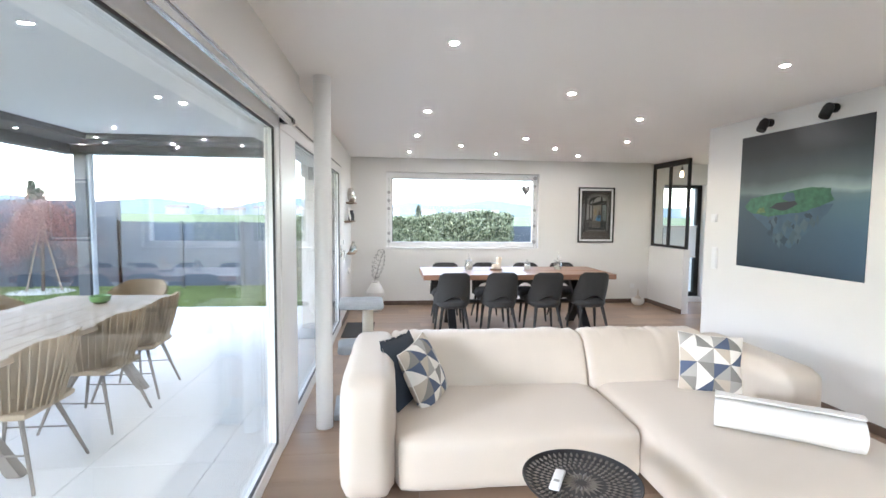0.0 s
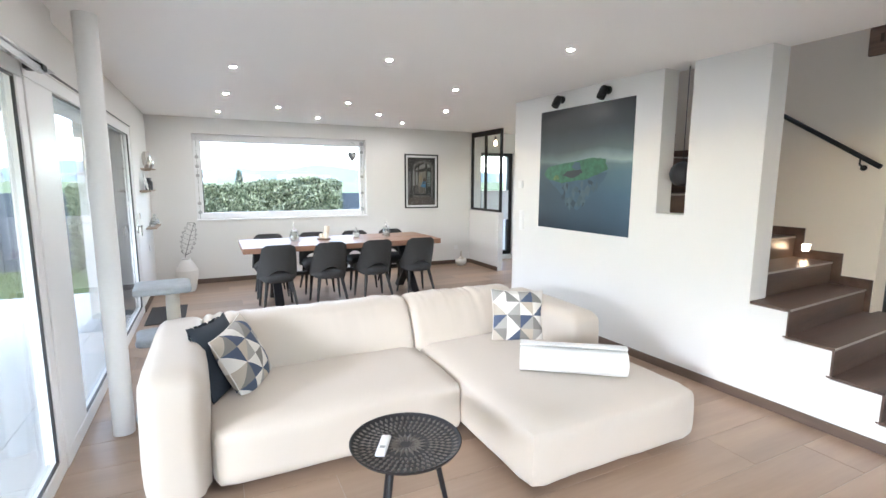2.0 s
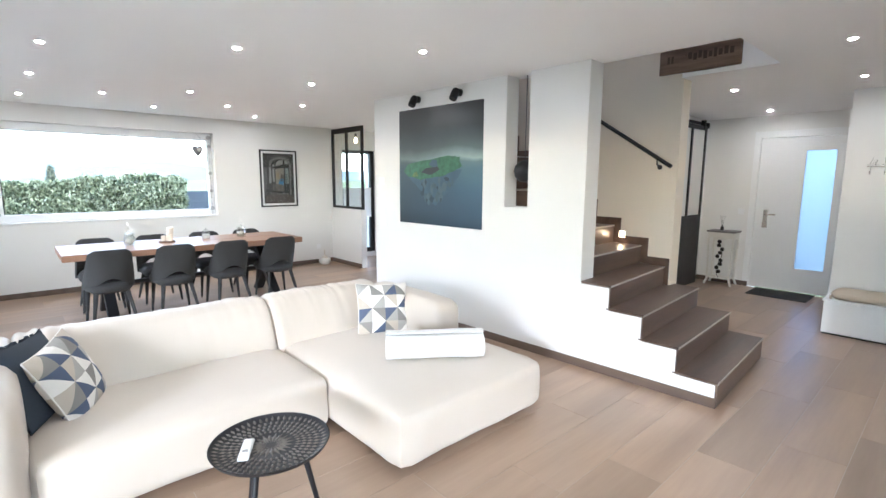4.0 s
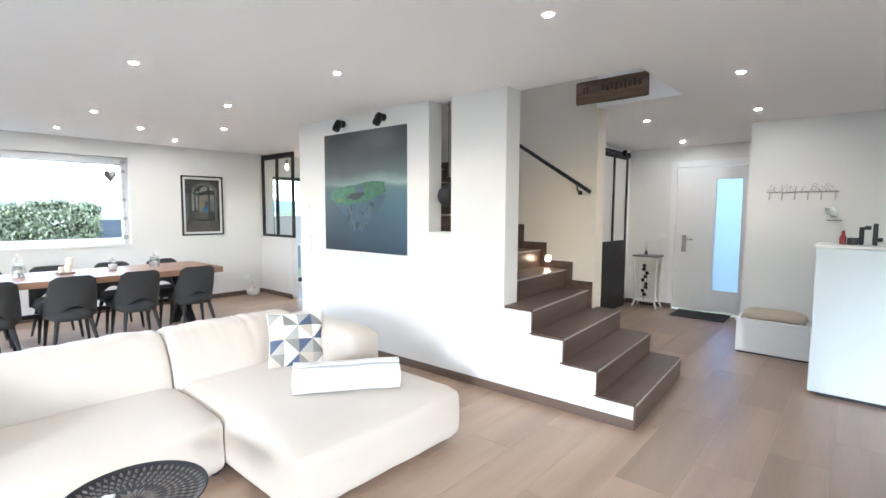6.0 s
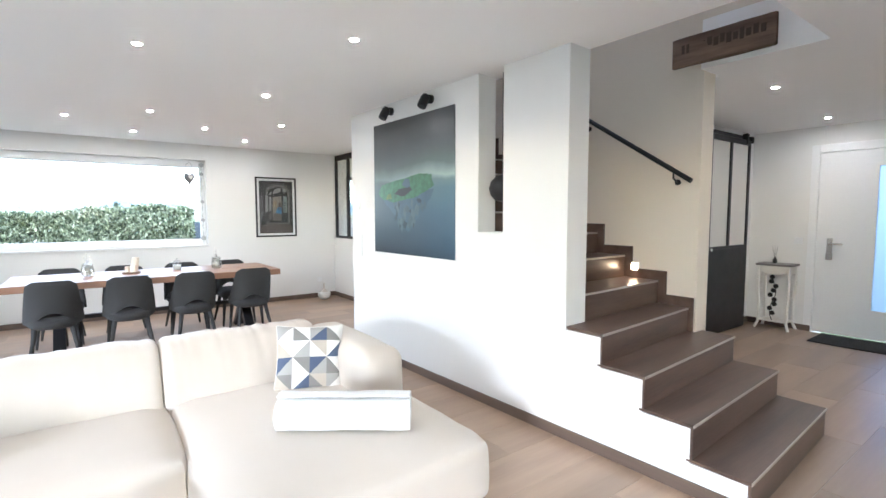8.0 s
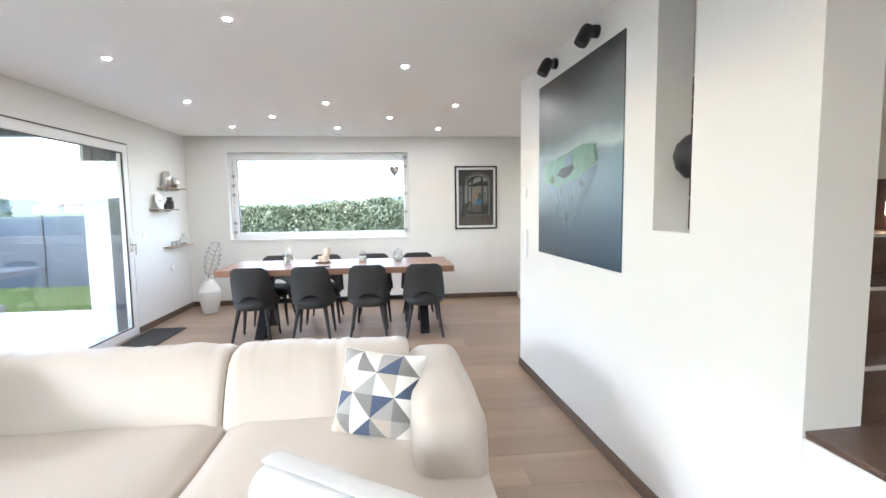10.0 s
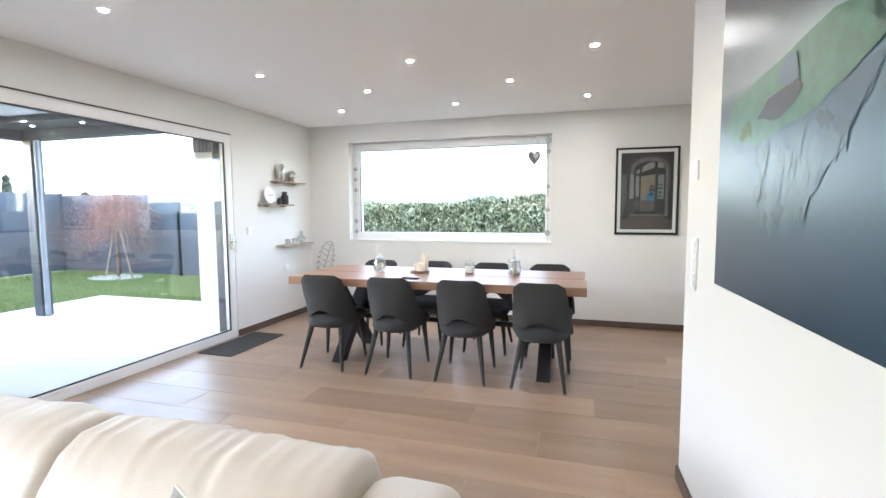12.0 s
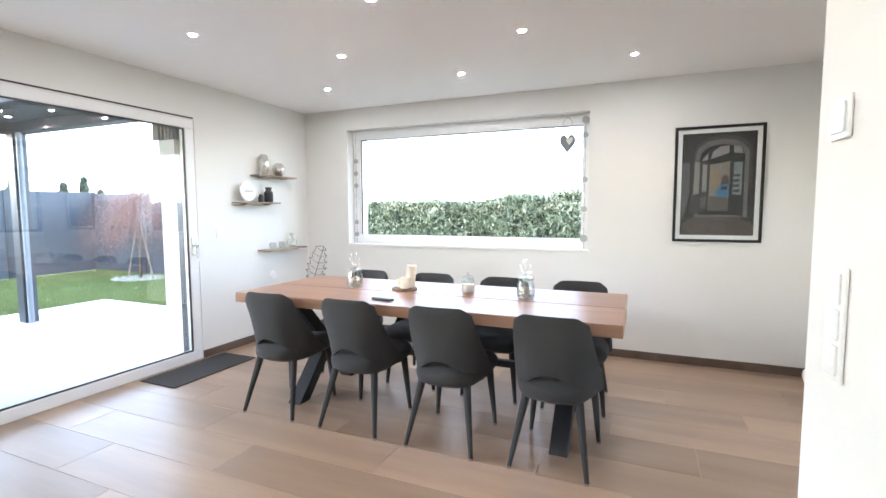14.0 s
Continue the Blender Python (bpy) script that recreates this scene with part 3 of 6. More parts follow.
PATCH = patch_material("printed_cotton", [(0.72, 0.70, 0.66), (0.35, 0.34, 0.32), (0.075, 0.10, 0.16), (0.46, 0.41, 0.34), (0.72, 0.70, 0.66), (0.22, 0.215, 0.20)])
def pillow(name, label, m, size, mats, rng=1, fringe=False):
    t = thing(name, label, "cushion", m, "cushions on the sofa")
    n, s = 24, size / 2
    bm = bmesh.new()
    rr = random.Random(rng)
    tri = {}
    def height(u, v):
        w = (1 - abs(u) ** 2.5) * (1 - abs(v) ** 2.5)
        return 0.075 * max(0, w) ** 0.6 + 0.004
    for side in (1, -1):
        grid = [[None] * (n + 1) for _ in range(n + 1)]
        for i in range(n + 1):
            for j in range(n + 1):
                u, v = 2 * i / n - 1, 2 * j / n - 1
                pinch = 1 - 0.07 * (1 - u * u) * abs(v) ** 3 - 0.0
                pinch2 = 1 - 0.07 * (1 - v * v) * abs(u) ** 3
                w = noise.noise(Vector((u * 2 + rng, v * 2, side))) * 0.01
                grid[i][j] = bm.verts.new((u * s * pinch2, side * (height(u, v) + w * (1 - abs(u)) * (1 - abs(v))), v * s * pinch))
        for i in range(n):
            for j in range(n):
                q = [grid[i][j], grid[i + 1][j], grid[i + 1][j + 1], grid[i][j + 1]]
                if side == 1:
                    q = q[::-1]
                if len(mats) > 1:
                    cx, cz = i // 6, j // 6
                    du, dv = (i % 6 + 0.5) / 6, (j % 6 + 0.5) / 6
                    half = int(du > dv) if (cx + cz) % 2 else int(du + dv > 1)
                    key = (cx, cz, half)
                    for hf in (0, 1):
                        if (cx, cz, hf) not in tri:
                            used = [tri.get((cx + a, cz + c, h2)) for a, c, h2 in ((0, 0, 0), (0, 0, 1), (-1, 0, 0), (-1, 0, 1), (0, -1, 0), (0, -1, 1))]
                            free = [q2 for q2 in range(len(mats)) if q2 not in used]
                            tri[(cx, cz, hf)] = rr.choice(free or [0])
                    diag = (i % 6 == j % 6) if (cx + cz) % 2 else (i % 6 + j % 6 == 5)
                    if diag:
                        a, b = (cx, cz, 0), (cx, cz, 1)
                        for k in (a, b):
                            if k not in tri:
                                tri[k] = rr.randrange(len(mats))
                        p00, p10, p11, p01 = grid[i][j], grid[i + 1][j], grid[i + 1][j + 1], grid[i][j + 1]
                        pair = (((p00, p10, p11), 1), ((p00, p11, p01), 0)) if (cx + cz) % 2 else (((p00, p10, p01), 0), ((p10, p11, p01), 1))
                        for vs, hf in pair:
                            f = bm.faces.new(vs if side == -1 else vs[::-1])
                            f.material_index = tri[(cx, cz, hf)]
                        continue
                    f = bm.faces.new(q)
                    f.material_index = tri[key]
                else:
                    bm.faces.new(q)
    bmesh.ops.remove_doubles(bm, verts=bm.verts[:], dist=0.0001)
    part("cover", bm, mats, t, smooth=True)
    edge = bmesh.new()
    pts = []
    for k in range(48):
        a = k / 12
        e, f = int(a), (a - int(a)) * 2 - 1
        q = 1 - 0.07 * (1 - f * f)
        pts.append([(f * s, 0, -s * q), (s * q, 0, f * s), (-f * s, 0, s * q), (-s * q, 0, -f * s)][e])
    if fringe:
        for k, a in enumerate(pts):
            b = pts[(k + 1) % 48]
            out = Vector(a).normalized() * (0.014 + 0.004 * math.sin(k * 2.1))
            up = Vector((0, 0.01 * math.sin(k * 1.7), 0))
            vs = [edge.verts.new(p) for p in (a, b, Vector(b) + Vector(b).normalized() * (0.014 + 0.004 * math.sin((k + 1) * 2.1)) + up, Vector(a) + out + up)]
            edge.faces.new(vs)
        bmesh.ops.solidify(edge, geom=edge.faces[:], thickness=0.003)
        part("ruffle", edge, mats[0], t)
    else:
        tube(edge, pts + pts[:1], 0.004, 5)
        part("piping", edge, mats[0], t)
    return t


NAVY = material("dark_blue_grey_cotton", (0.035, 0.045, 0.06), 0.9, scale=12, vary=0.1, bump=0.001, bump_scale=300, fine=0.1)
pillow("cushion", "dark blue-grey ruffled cushion leaning in the sofa corner", pose(-3.36, 2.02, 0.515, -18, 4, 64), 0.43, [NAVY], 2, True)
pillow("cushion", "grey, white and navy triangle cushion leaning on a dark cushion", pose(-3.235, 1.97, 0.505, -24, -6, 66), 0.42, PATCH, 5)
pillow("cushion", "grey, white and navy triangle cushion against the sofa back", pose(-1.32, 1.96, 0.52, -22, 3, -20), 0.40, PATCH, 9)

roll = thing("rolled_towel", "rolled white terry towel lying on the chaise", "towel", pose(-1.42, 1.235, 0.455, 0, 0, -35.8))
bm = bmesh.new()
spiral, rings = [], []
for k in range(44):
    a = k / 43 * 4.6 * math.pi
    spiral.append((0.026 + 0.078 * min(1, k / 36), a))
outline = [(r * math.cos(a), r * math.sin(a)) for r, a in spiral]
inner = [((r - 0.0125) * math.cos(a), (r - 0.0125) * math.sin(a)) for r, a in spiral]
NX = 22
for i in range(NX + 1):
    x = -0.315 + 0.63 * i / NX
    ring = []
    for (y, z) in outline + inner[::-1]:
        d = noise.noise(Vector((x * 6, y * 14, z * 14))) * 0.004
        ring.append(bm.verts.new((x, y * 1.05 + d, z * 0.92 + d)))
    rings.append(ring)
m = len(rings[0])
for p, q in zip(rings, rings[1:]):
    for i in range(m):
        bm.faces.new((p[i], q[i], q[(i + 1) % m], p[(i + 1) % m]))
for ring, flip in ((rings[0], 1), (rings[-1], 0)):
    for i in range(43):
        f = [ring[i], ring[i + 1], ring[m - 2 - i], ring[m - 1 - i]]
        bm.faces.new(f if flip else f[::-1])
part("roll", bm, material("white_terry", (0.82, 0.81, 0.79), 0.95, vary=0.02, bump=0.004, bump_scale=260, fine=0.04), roll, smooth=True)

# coffee table
ct = thing("side_table", "round black metal tray table with a pierced pattern", "side table", pose(-2.645, 0.895, 0))
bm = bmesh.new()
turned([(0.0, 0.378), (0.20, 0.378), (0.235, 0.392), (0.245, 0.408), (0.241, 0.409), (0.232, 0.396), (0.198, 0.384), (0.0, 0.384)], 64, None, bm)
part("tray", bm, BLACK, ct, smooth=True)
petal = bmesh.new()
for ring, (r0, r1, n, w) in enumerate([(0.02, 0.095, 20, 0.010), (0.10, 0.125, 34, 0.010), (0.123, 0.15, 40, 0.010), (0.148, 0.175, 44, 0.011), (0.173, 0.205, 48, 0.011), (0.203, 0.236, 52, 0.0115)]):
    for k in range(n):
        a = 2 * math.pi * (k + 0.5 * (ring % 2)) / n
        z0, z1 = 0.385, 0.385 + (0.012 if ring == 5 else 0.0015 if ring == 4 else 0)
        c, s = math.cos(a), math.sin(a)
        vs = []
        for rr_, ww, zz in ((r0, 0, z0), ((r0 + r1) / 2, w * 0.72 + (0.002 if ring == 0 else 0), (z0 + z1) / 2), (r1, 0, z1), ((r0 + r1) / 2, -w * 0.72 - (0.002 if ring == 0 else 0), (z0 + z1) / 2)):
            vs.append(petal.verts.new((rr_ * c - ww * s, rr_ * s + ww * c, zz)))
        top = petal.verts.new(((r0 + r1) / 2 * c, (r0 + r1) / 2 * s, (z0 + z1) / 2 + 0.006))
        for i in range(4):
            petal.faces.new((vs[i], vs[(i + 1) % 4], top))
part("embossing", petal, material("worn_black_metal", (0.20, 0.18, 0.16), 0.3, metal=0.6, vary=0.2), ct, kind="stuff")
for k in range(3):
    a = radians(100 + 120 * k)
    bm = rod(bmesh.new(), (0.12 * math.cos(a), 0.12 * math.sin(a), 0.378), (0.20 * math.cos(a), 0.20 * math.sin(a), 0.0), 0.014, 0.010, 12)
    part("leg", bm, BLACK, ct, smooth=True)
rc = thing("remote_control", "small white remote control lying on the tray table", "remote control", pose(-2.745, 0.905, 0.392, 0, 0, -30))
part("body", box(-0.022, 0.022, -0.078, 0.078, 0, 0.014, 0.006, 3), FRAME, rc, smooth=True)
part("buttons", boxes([(-0.012, 0.012, -0.03, -0.012, 0.0135, 0.0155)], 0.001), material("grey_print", (0.35, 0.35, 0.34), 0.6), rc)

# cat scratching post
cp = thing("cat_tree", "cat scratching post with a grey plush platform behind the sofa", "cat tree", pose(-3.67, 2.66, 0, 0, 0, 4))
PLUSH = material("grey_white_plush", (0.40, 0.43, 0.46), 0.98, scale=14, vary=0.22, bump=0.006, bump_scale=120, fine=0.12)
part("platform", soft_box(-0.165, 0.165, -0.165, 0.165, 0.80, 0.85, 0.02, n=8, wobble=0.004), PLUSH, cp, smooth=True)
part("post", turned([(0.042, 0.04), (0.042, 0.80)], 20, pose(0.05, 0.02, 0)), material("cream_rope", (0.68, 0.62, 0.53), 0.95, bump=0.004, bump_scale=90, stretch=(1, 1, 6)), cp, smooth=True)
part("base", soft_box(-0.2, 0.2, -0.2, 0.2, 0.0, 0.05, 0.015, n=6, wobble=0.003), PLUSH, cp, smooth=True)
part("lower_platform", soft_box(-0.18, 0.12, -0.12, 0.16, 0.46, 0.52, 0.025, n=8, wobble=0.012), PLUSH, cp, smooth=True)

# painting and its lamps
pt = thing("painting", "large unframed dark blue-green painting of a floating green island", "painting", WALL)
def painting_material():
    m = bpy.data.materials.new("painted_canvas")
    m.use_nodes = True
    nt = m.node_tree
    b = nt.nodes["Principled BSDF"]
    tc = nt.nodes.new("ShaderNodeTexCoord")
    sp = nt.nodes.new("ShaderNodeSeparateXYZ")
    nt.links.new(tc.outputs["Object"], sp.inputs[0])
    n = nt.nodes.new("ShaderNodeTexNoise")
    n.inputs["Scale"].default_value, n.inputs["Detail"].default_value = 2.2, 5
    nt.links.new(tc.outputs["Object"], n.inputs[0])
    a = nt.nodes.new("ShaderNodeMath")
    a.operation = "MULTIPLY_ADD"
    a.inputs[1].default_value = 0.16
    nt.links.new(n.outputs[0], a.inputs[0])
    nt.links.new(sp.outputs["Z"], a.inputs[2])
    cr = nt.nodes.new("ShaderNodeValToRGB")
    r = cr.color_ramp
    r.elements[0].position, r.elements[0].color = 0.0, (0.024, 0.048, 0.078, 1)
    r.elements[1].position, r.elements[1].color = 1.0, (0.012, 0.016, 0.020, 1)
    for p, c in ((0.3, (0.040, 0.085, 0.13, 1)), (0.49, (0.060, 0.12, 0.155, 1)), (0.545, (0.10, 0.16, 0.17, 1)), (0.575, (0.24, 0.32, 0.32, 1)), (0.66, (0.075, 0.11, 0.115, 1)), (0.84, (0.018, 0.028, 0.032, 1))):
        e = r.elements.new(p)
        e.color = c
    mr = nt.nodes.new("ShaderNodeMapRange")
    mr.inputs["From Min"].default_value, mr.inputs["From Max"].default_value = 1.12, 2.32
    nt.links.new(a.outputs[0], mr.inputs["Value"])
    nt.links.new(mr.outputs[0], cr.inputs[0])
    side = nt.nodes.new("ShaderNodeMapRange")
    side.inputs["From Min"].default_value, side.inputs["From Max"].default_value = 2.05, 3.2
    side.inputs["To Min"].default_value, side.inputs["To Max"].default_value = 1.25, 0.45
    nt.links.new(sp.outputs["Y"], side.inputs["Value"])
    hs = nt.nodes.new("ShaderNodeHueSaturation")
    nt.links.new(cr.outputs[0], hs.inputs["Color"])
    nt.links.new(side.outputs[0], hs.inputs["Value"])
    nt.links.new(hs.outputs[0], b.inputs["Base Color"])
    b.inputs["Roughness"].default_value = 0.34
    b.inputs["Specular IOR Level"].default_value = 0.6
    n2 = nt.nodes.new("ShaderNodeTexNoise")
    n2.inputs["Scale"].default_value, n2.inputs["Detail"].default_value = 300, 3
    nt.links.new(tc.outputs["Object"], n2.inputs[0])
    bp = nt.nodes.new("ShaderNodeBump")
    bp.inputs["Distance"].default_value = 0.00015
    nt.links.new(n2.outputs[0], bp.inputs["Height"])
    nt.links.new(bp.outputs[0], b.inputs["Normal"])
    return m


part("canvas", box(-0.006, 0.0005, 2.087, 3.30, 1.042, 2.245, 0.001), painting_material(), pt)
def flat_patch(pts, x, mat, name):
    """A thin painted shape on the canvas; (across, up) measured in shares of it from its lower far corner."""
    bm = bmesh.new()
    vs = [bm.verts.new((x, 3.30 - u * 1.213, 1.042 + v * 1.203)) for u, v in pts]
    bm.faces.new(vs)
    bmesh.ops.triangulate(bm, faces=bm.faces[:])
    return part(name, bm, mat, pt)


def jag(pts, amp, seed, n=5):
    out = []
    for k, (p, q) in enumerate(zip(pts, pts[1:] + pts[:1])):
        for i in range(n):
            f = i / n
            d = noise.noise_vector(Vector((k * 3.1 + f * 7, seed, 0))) * amp
            out.append((p[0] + (q[0] - p[0]) * f + d.x, p[1] + (q[1] - p[1]) * f + d.y))
    return out


ISLE = material("painted_green", (0.034, 0.115, 0.062), 0.35, scale=22, vary=0.8, bump=0.0002, bump_scale=150, fine=0.1)
ROCK = material("painted_rock", (0.040, 0.078, 0.115), 0.35, scale=14, vary=0.4, bump=0.0002, bump_scale=120, fine=0.1)
SHADE = material("painted_shadow", (0.025, 0.03, 0.035), 0.45, scale=9, vary=0.3)
HORIZ = material("painted_light", (0.22, 0.29, 0.28), 0.45, scale=5, vary=0.25)
flat_patch(jag([(0.08, 0.47), (0.78, 0.47), (0.66, 0.33), (0.55, 0.24), (0.47, 0.17), (0.40, 0.24), (0.27, 0.31)], 0.02, 2), -0.0072, ROCK, "painted_rock")
flat_patch(jag([(0.06, 0.46), (0.12, 0.53), (0.62, 0.585), (0.76, 0.575), (0.74, 0.53), (0.79, 0.50), (0.60, 0.43), (0.30, 0.385), (0.12, 0.42)], 0.012, 4), -0.0084, ISLE, "painted_island")
rr = random.Random(31)
STRATA = [material("painted_strata_%s" % w, c, 0.35, scale=16, vary=0.4) for w, c in (("light", (0.062, 0.098, 0.12)), ("dark", (0.022, 0.042, 0.06)), ("grey", (0.047, 0.08, 0.10)))]
for k in range(34):
    v = rr.uniform(0.20, 0.40)
    half = 0.33 * ((v - 0.15) / 0.27) ** 0.8
    u = 0.45 + rr.uniform(-0.85, 0.85) * half
    w, h = rr.uniform(0.012, 0.035), rr.uniform(0.015, 0.05)
    flat_patch(jag([(u - w, v), (u - 0.2 * w, v + h), (u + w, v + 0.4 * h), (u + 0.3 * w, v - h)], 0.008, 40 + k, 2), -0.0078 - 0.00001 * k, STRATA[k % 3], "painted_crag")
flat_patch(jag([(0.29, 0.455), (0.36, 0.49), (0.50, 0.50), (0.53, 0.475), (0.42, 0.43)], 0.008, 6, 3), -0.0096, SHADE, "painted_shadow")
flat_patch(jag([(0.40, 0.52), (0.44, 0.56), (0.49, 0.555), (0.51, 0.50), (0.46, 0.49)], 0.006, 7, 3), -0.0102, ROCK, "painted_bird")
flat_patch(jag([(0.18, 0.41), (0.20, 0.45), (0.24, 0.46), (0.26, 0.42)], 0.012, 9, 4), -0.0096, material("painted_yellow", (0.10, 0.15, 0.05), 0.5, scale=60, vary=0.9), "painted_flowers")

for v in (2.39, 2.985):
    s = thing("wall_spotlight", "small black adjustable spotlight above the painting", "wall lamp", WALL @ pose(0, v, 2.315), "picture spotlights")
    part("base", turned([(0.035, 0), (0.035, 0.025)], 20, pose(0, 0, 0.02, 0, -90)), BLACK, s, smooth=True)
    part("head", turned([(0.036, -0.06), (0.038, -0.05), (0.038, 0.025), (0.028, 0.05), (0.0, 0.052)], 20, pose(-0.075, 0, 0.0, 0, 28)), BLACK, s, smooth=True)
    part("lens", turned([(0.0, -0.056), (0.03, -0.056)], 20, pose(-0.075, 0, 0.0, 0, 28)), DARK, s)

def switch_plate(m, n, label, dark=False):
    s = thing("switch_plate", label, "switch", m)
    part("plate", box(-0.009, -0.001, -0.042, 0.042, -0.042 - 0.071 * (n - 1), 0.042, 0.003, 2), FRAME, s)
    for k in range(n):
        part("rocker", box(-0.014, -0.0092, -0.03, 0.03, -0.03 - 0.071 * k, 0.03 - 0.071 * k, 0.002, 2), FRAME, s)
    return s


switch_plate(WALL @ pose(0, 3.63, 1.49), 1, "single white wall switch near the wall corner")
sp = switch_plate(WALL @ pose(0, 3.60, 1.155), 3, "white triple switch and socket plate near the wall corner")
switch_plate(pose(XL, 5.645, 1.108, 0, 0, 180), 1, "white double switch beside the sliding window")
switch_plate(pose(4.5, 1.22, 1.08), 1, "small white switch beside the entrance door")

# pendant seen through the slot
pb = thing("ball_pendant", "black ball pendant lamp hanging in the tall wall slot", "pendant lamp", pose(0.05, 1.70, 0))
part("cord", rod(bmesh.new(), (0, 0, 1.68), (0, 0, H), 0.003), DARK, pb)
part("shade", turned([(0.0, 1.49), (0.05, 1.50), (0.085, 1.54), (0.098, 1.59), (0.085, 1.64), (0.05, 1.675), (0.012, 1.69), (0.0, 1.69)], 24), BLACK, pb, smooth=True)

# carved beam sign
bs = thing("carved_beam_sign", "rustic brown wooden board with carved letters fixed over the hall", "sign")
BEAM = wood("weathered_beam", (0.27, 0.175, 0.12), (0.055, 0.035, 0.026), 0.8, "Y", grain=1.3, bump=0.003)
bm = soft_box(1.08, 1.118, 0.365, 1.02, 2.45, 2.655, 0.008, n=14, wobble=0.006)
part("board", bm, BEAM, bs, smooth=True)
rr = random.Random(4)
bm = bmesh.new()
y = 0.95
while y > 0.44:
    w = rr.uniform(0.018, 0.032)
    add_box(bm, 1.0765, 1.0785, y - w, y, 2.545 + rr.uniform(-0.01, 0.01), 2.60 + rr.uniform(-0.012, 0.012), 0)
    y -= w + 0.012
part("carving", bm, material("dark_carving", (0.06, 0.039, 0.028), 0.9), bs)

# ---- hall ----
wt = thing("plant_stand", "tall narrow white carved stand with a dark top in the hallway", "console table", pose(4.36, 1.38, 0))
part("tabletop", box(-0.14, 0.14, -0.19, 0.19, 0.775, 0.80, 0.006, 2), material("grey_slab", (0.16, 0.15, 0.15), 0.5), wt)
OLDW = material("aged_white_paint", (0.70, 0.68, 0.64), 0.6, scale=8, vary=0.08, bump=0.001, bump_scale=50)
part("apron", prism([(-0.17, 0.775), (0.17, 0.775), (0.17, 0.66), (0.12, 0.70), (0.06, 0.67), (0.0, 0.69), (-0.06, 0.67), (-0.12, 0.70), (-0.17, 0.66)], -0.12, -0.105), OLDW, wt)
part("apron", prism([(-0.11, 0.775), (0.11, 0.775), (0.11, 0.66), (0.0, 0.70), (-0.11, 0.66)], -0.17, -0.155, "y"), OLDW, wt)
for sx in (-1, 1):
    for sy in (-1, 1):
        leg = [Vector((sx * 0.11, sy * 0.155, 0.77)), Vector((sx * 0.115, sy * 0.165, 0.6)), Vector((sx * 0.10, sy * 0.15, 0.3)), Vector((sx * 0.10, sy * 0.15, 0.08)), Vector((sx * 0.125, sy * 0.18, 0.0))]
        part("leg", tube(bmesh.new(), leg, 0.016, 8), OLDW, wt, smooth=True)
part("lower_shelf", box(-0.11, 0.11, -0.15, 0.15, 0.09, 0.105, 0.003), OLDW, wt)
orn = bmesh.new()
for k in range(9):
    zc, yc = 0.2 + k * 0.055, 0.03 * math.sin(k * 1.9)
    turned([(0, -0.003), (0.026, -0.002), (0.03, 0.0), (0.026, 0.002), (0, 0.003)], 8, pose(-0.10, yc, zc, 0, 90, 0), orn)
tube(orn, [(-0.10, 0.03 * math.sin(k * 0.6), 0.11 + 0.045 * k) for k in range(13)], 0.005, 5)
part("ornament", orn, BLACK, wt, "dark wrought flower stem")
df = thing("reed_diffuser", "small dark diffuser bottle with reeds on the hallway stand", "diffuser", pose(4.36, 1.41, 0.80))
part("bottle", turned([(0.022, 0), (0.024, 0.045), (0.01, 0.06), (0.01, 0.075)], 14), DARK, df, smooth=True)
part("reeds", boxes([]) if False else rod(rod(rod(bmesh.new(), (0, 0, 0.05), (0.01, 0.035, 0.21), 0.0015), (0, 0, 0.05), (-0.01, -0.03, 0.21), 0.0015), (0, 0, 0.05), (0, 0.005, 0.22), 0.0015), DARK, df)

mt = thing("doormat", "dark door mat before the entrance door", "mat", pose(4.2, 0.59, 0))
part("surface", soft_box(-0.27, 0.27, -0.34, 0.34, 0.0, 0.012, 0.004, n=3), material("dark_mat_pile", (0.03, 0.03, 0.03), 0.95, bump=0.003, bump_scale=300, fine=0.2), mt)
bn = thing("storage_bench", "low white storage bench against the hall wall", "bench")
part("body", box(2.56, 2.89, -0.77, -0.125, 0.02, 0.335, 0.003), FRAME, bn)
part("lid", box(2.545, 2.895, -0.78, -0.115, 0.339, 0.358, 0.003), FRAME, bn)
part("plinth", box(2.58, 2.88, -0.76, -0.135, 0, 0.018), DARK, bn)
hb = pose(2.72, -0.43, 0.395)
bc = thing("bench_cushion", "long beige tasselled cushion lying on the storage bench", "cushion", hb)
part("cover", soft_box(-0.13, 0.13, -0.25, 0.25, -0.037, 0.045, 0.035, n=8, puff=0.02, wobble=0.006), material("beige_linen", (0.50, 0.43, 0.34), 0.95, vary=0.08, bump=0.001, bump_scale=350, fine=0.1), bc, smooth=True)
for sx in (-1, 1):
    for sy in (-1, 1):
        part("tassel", turned([(0.006, -0.035), (0.014, -0.03), (0.006, 0.0), (0.0, 0.004)], 8, pose(sx * 0.13, sy * 0.26, 0.0)), material("tassel_yarn", (0.45, 0.38, 0.3), 0.95), bc)
cn = thing("white_counter", "tall plain pale blue-white sideboard in the living room", "sideboard")
PALE = material("pale_blue_lacquer", (0.62, 0.68, 0.70), 0.35, vary=0.02)
part("body", box(1.60, 2.05, -2.6, -0.80, 0.03, 1.185, 0.003), PALE, cn)
part("top_board", box(1.585, 2.06, -2.62, -0.78, 1.188, 1.208, 0.003), FRAME, cn)
part("plinth", box(1.62, 2.03, -2.58, -0.86, 0, 0.028), DARK, cn)
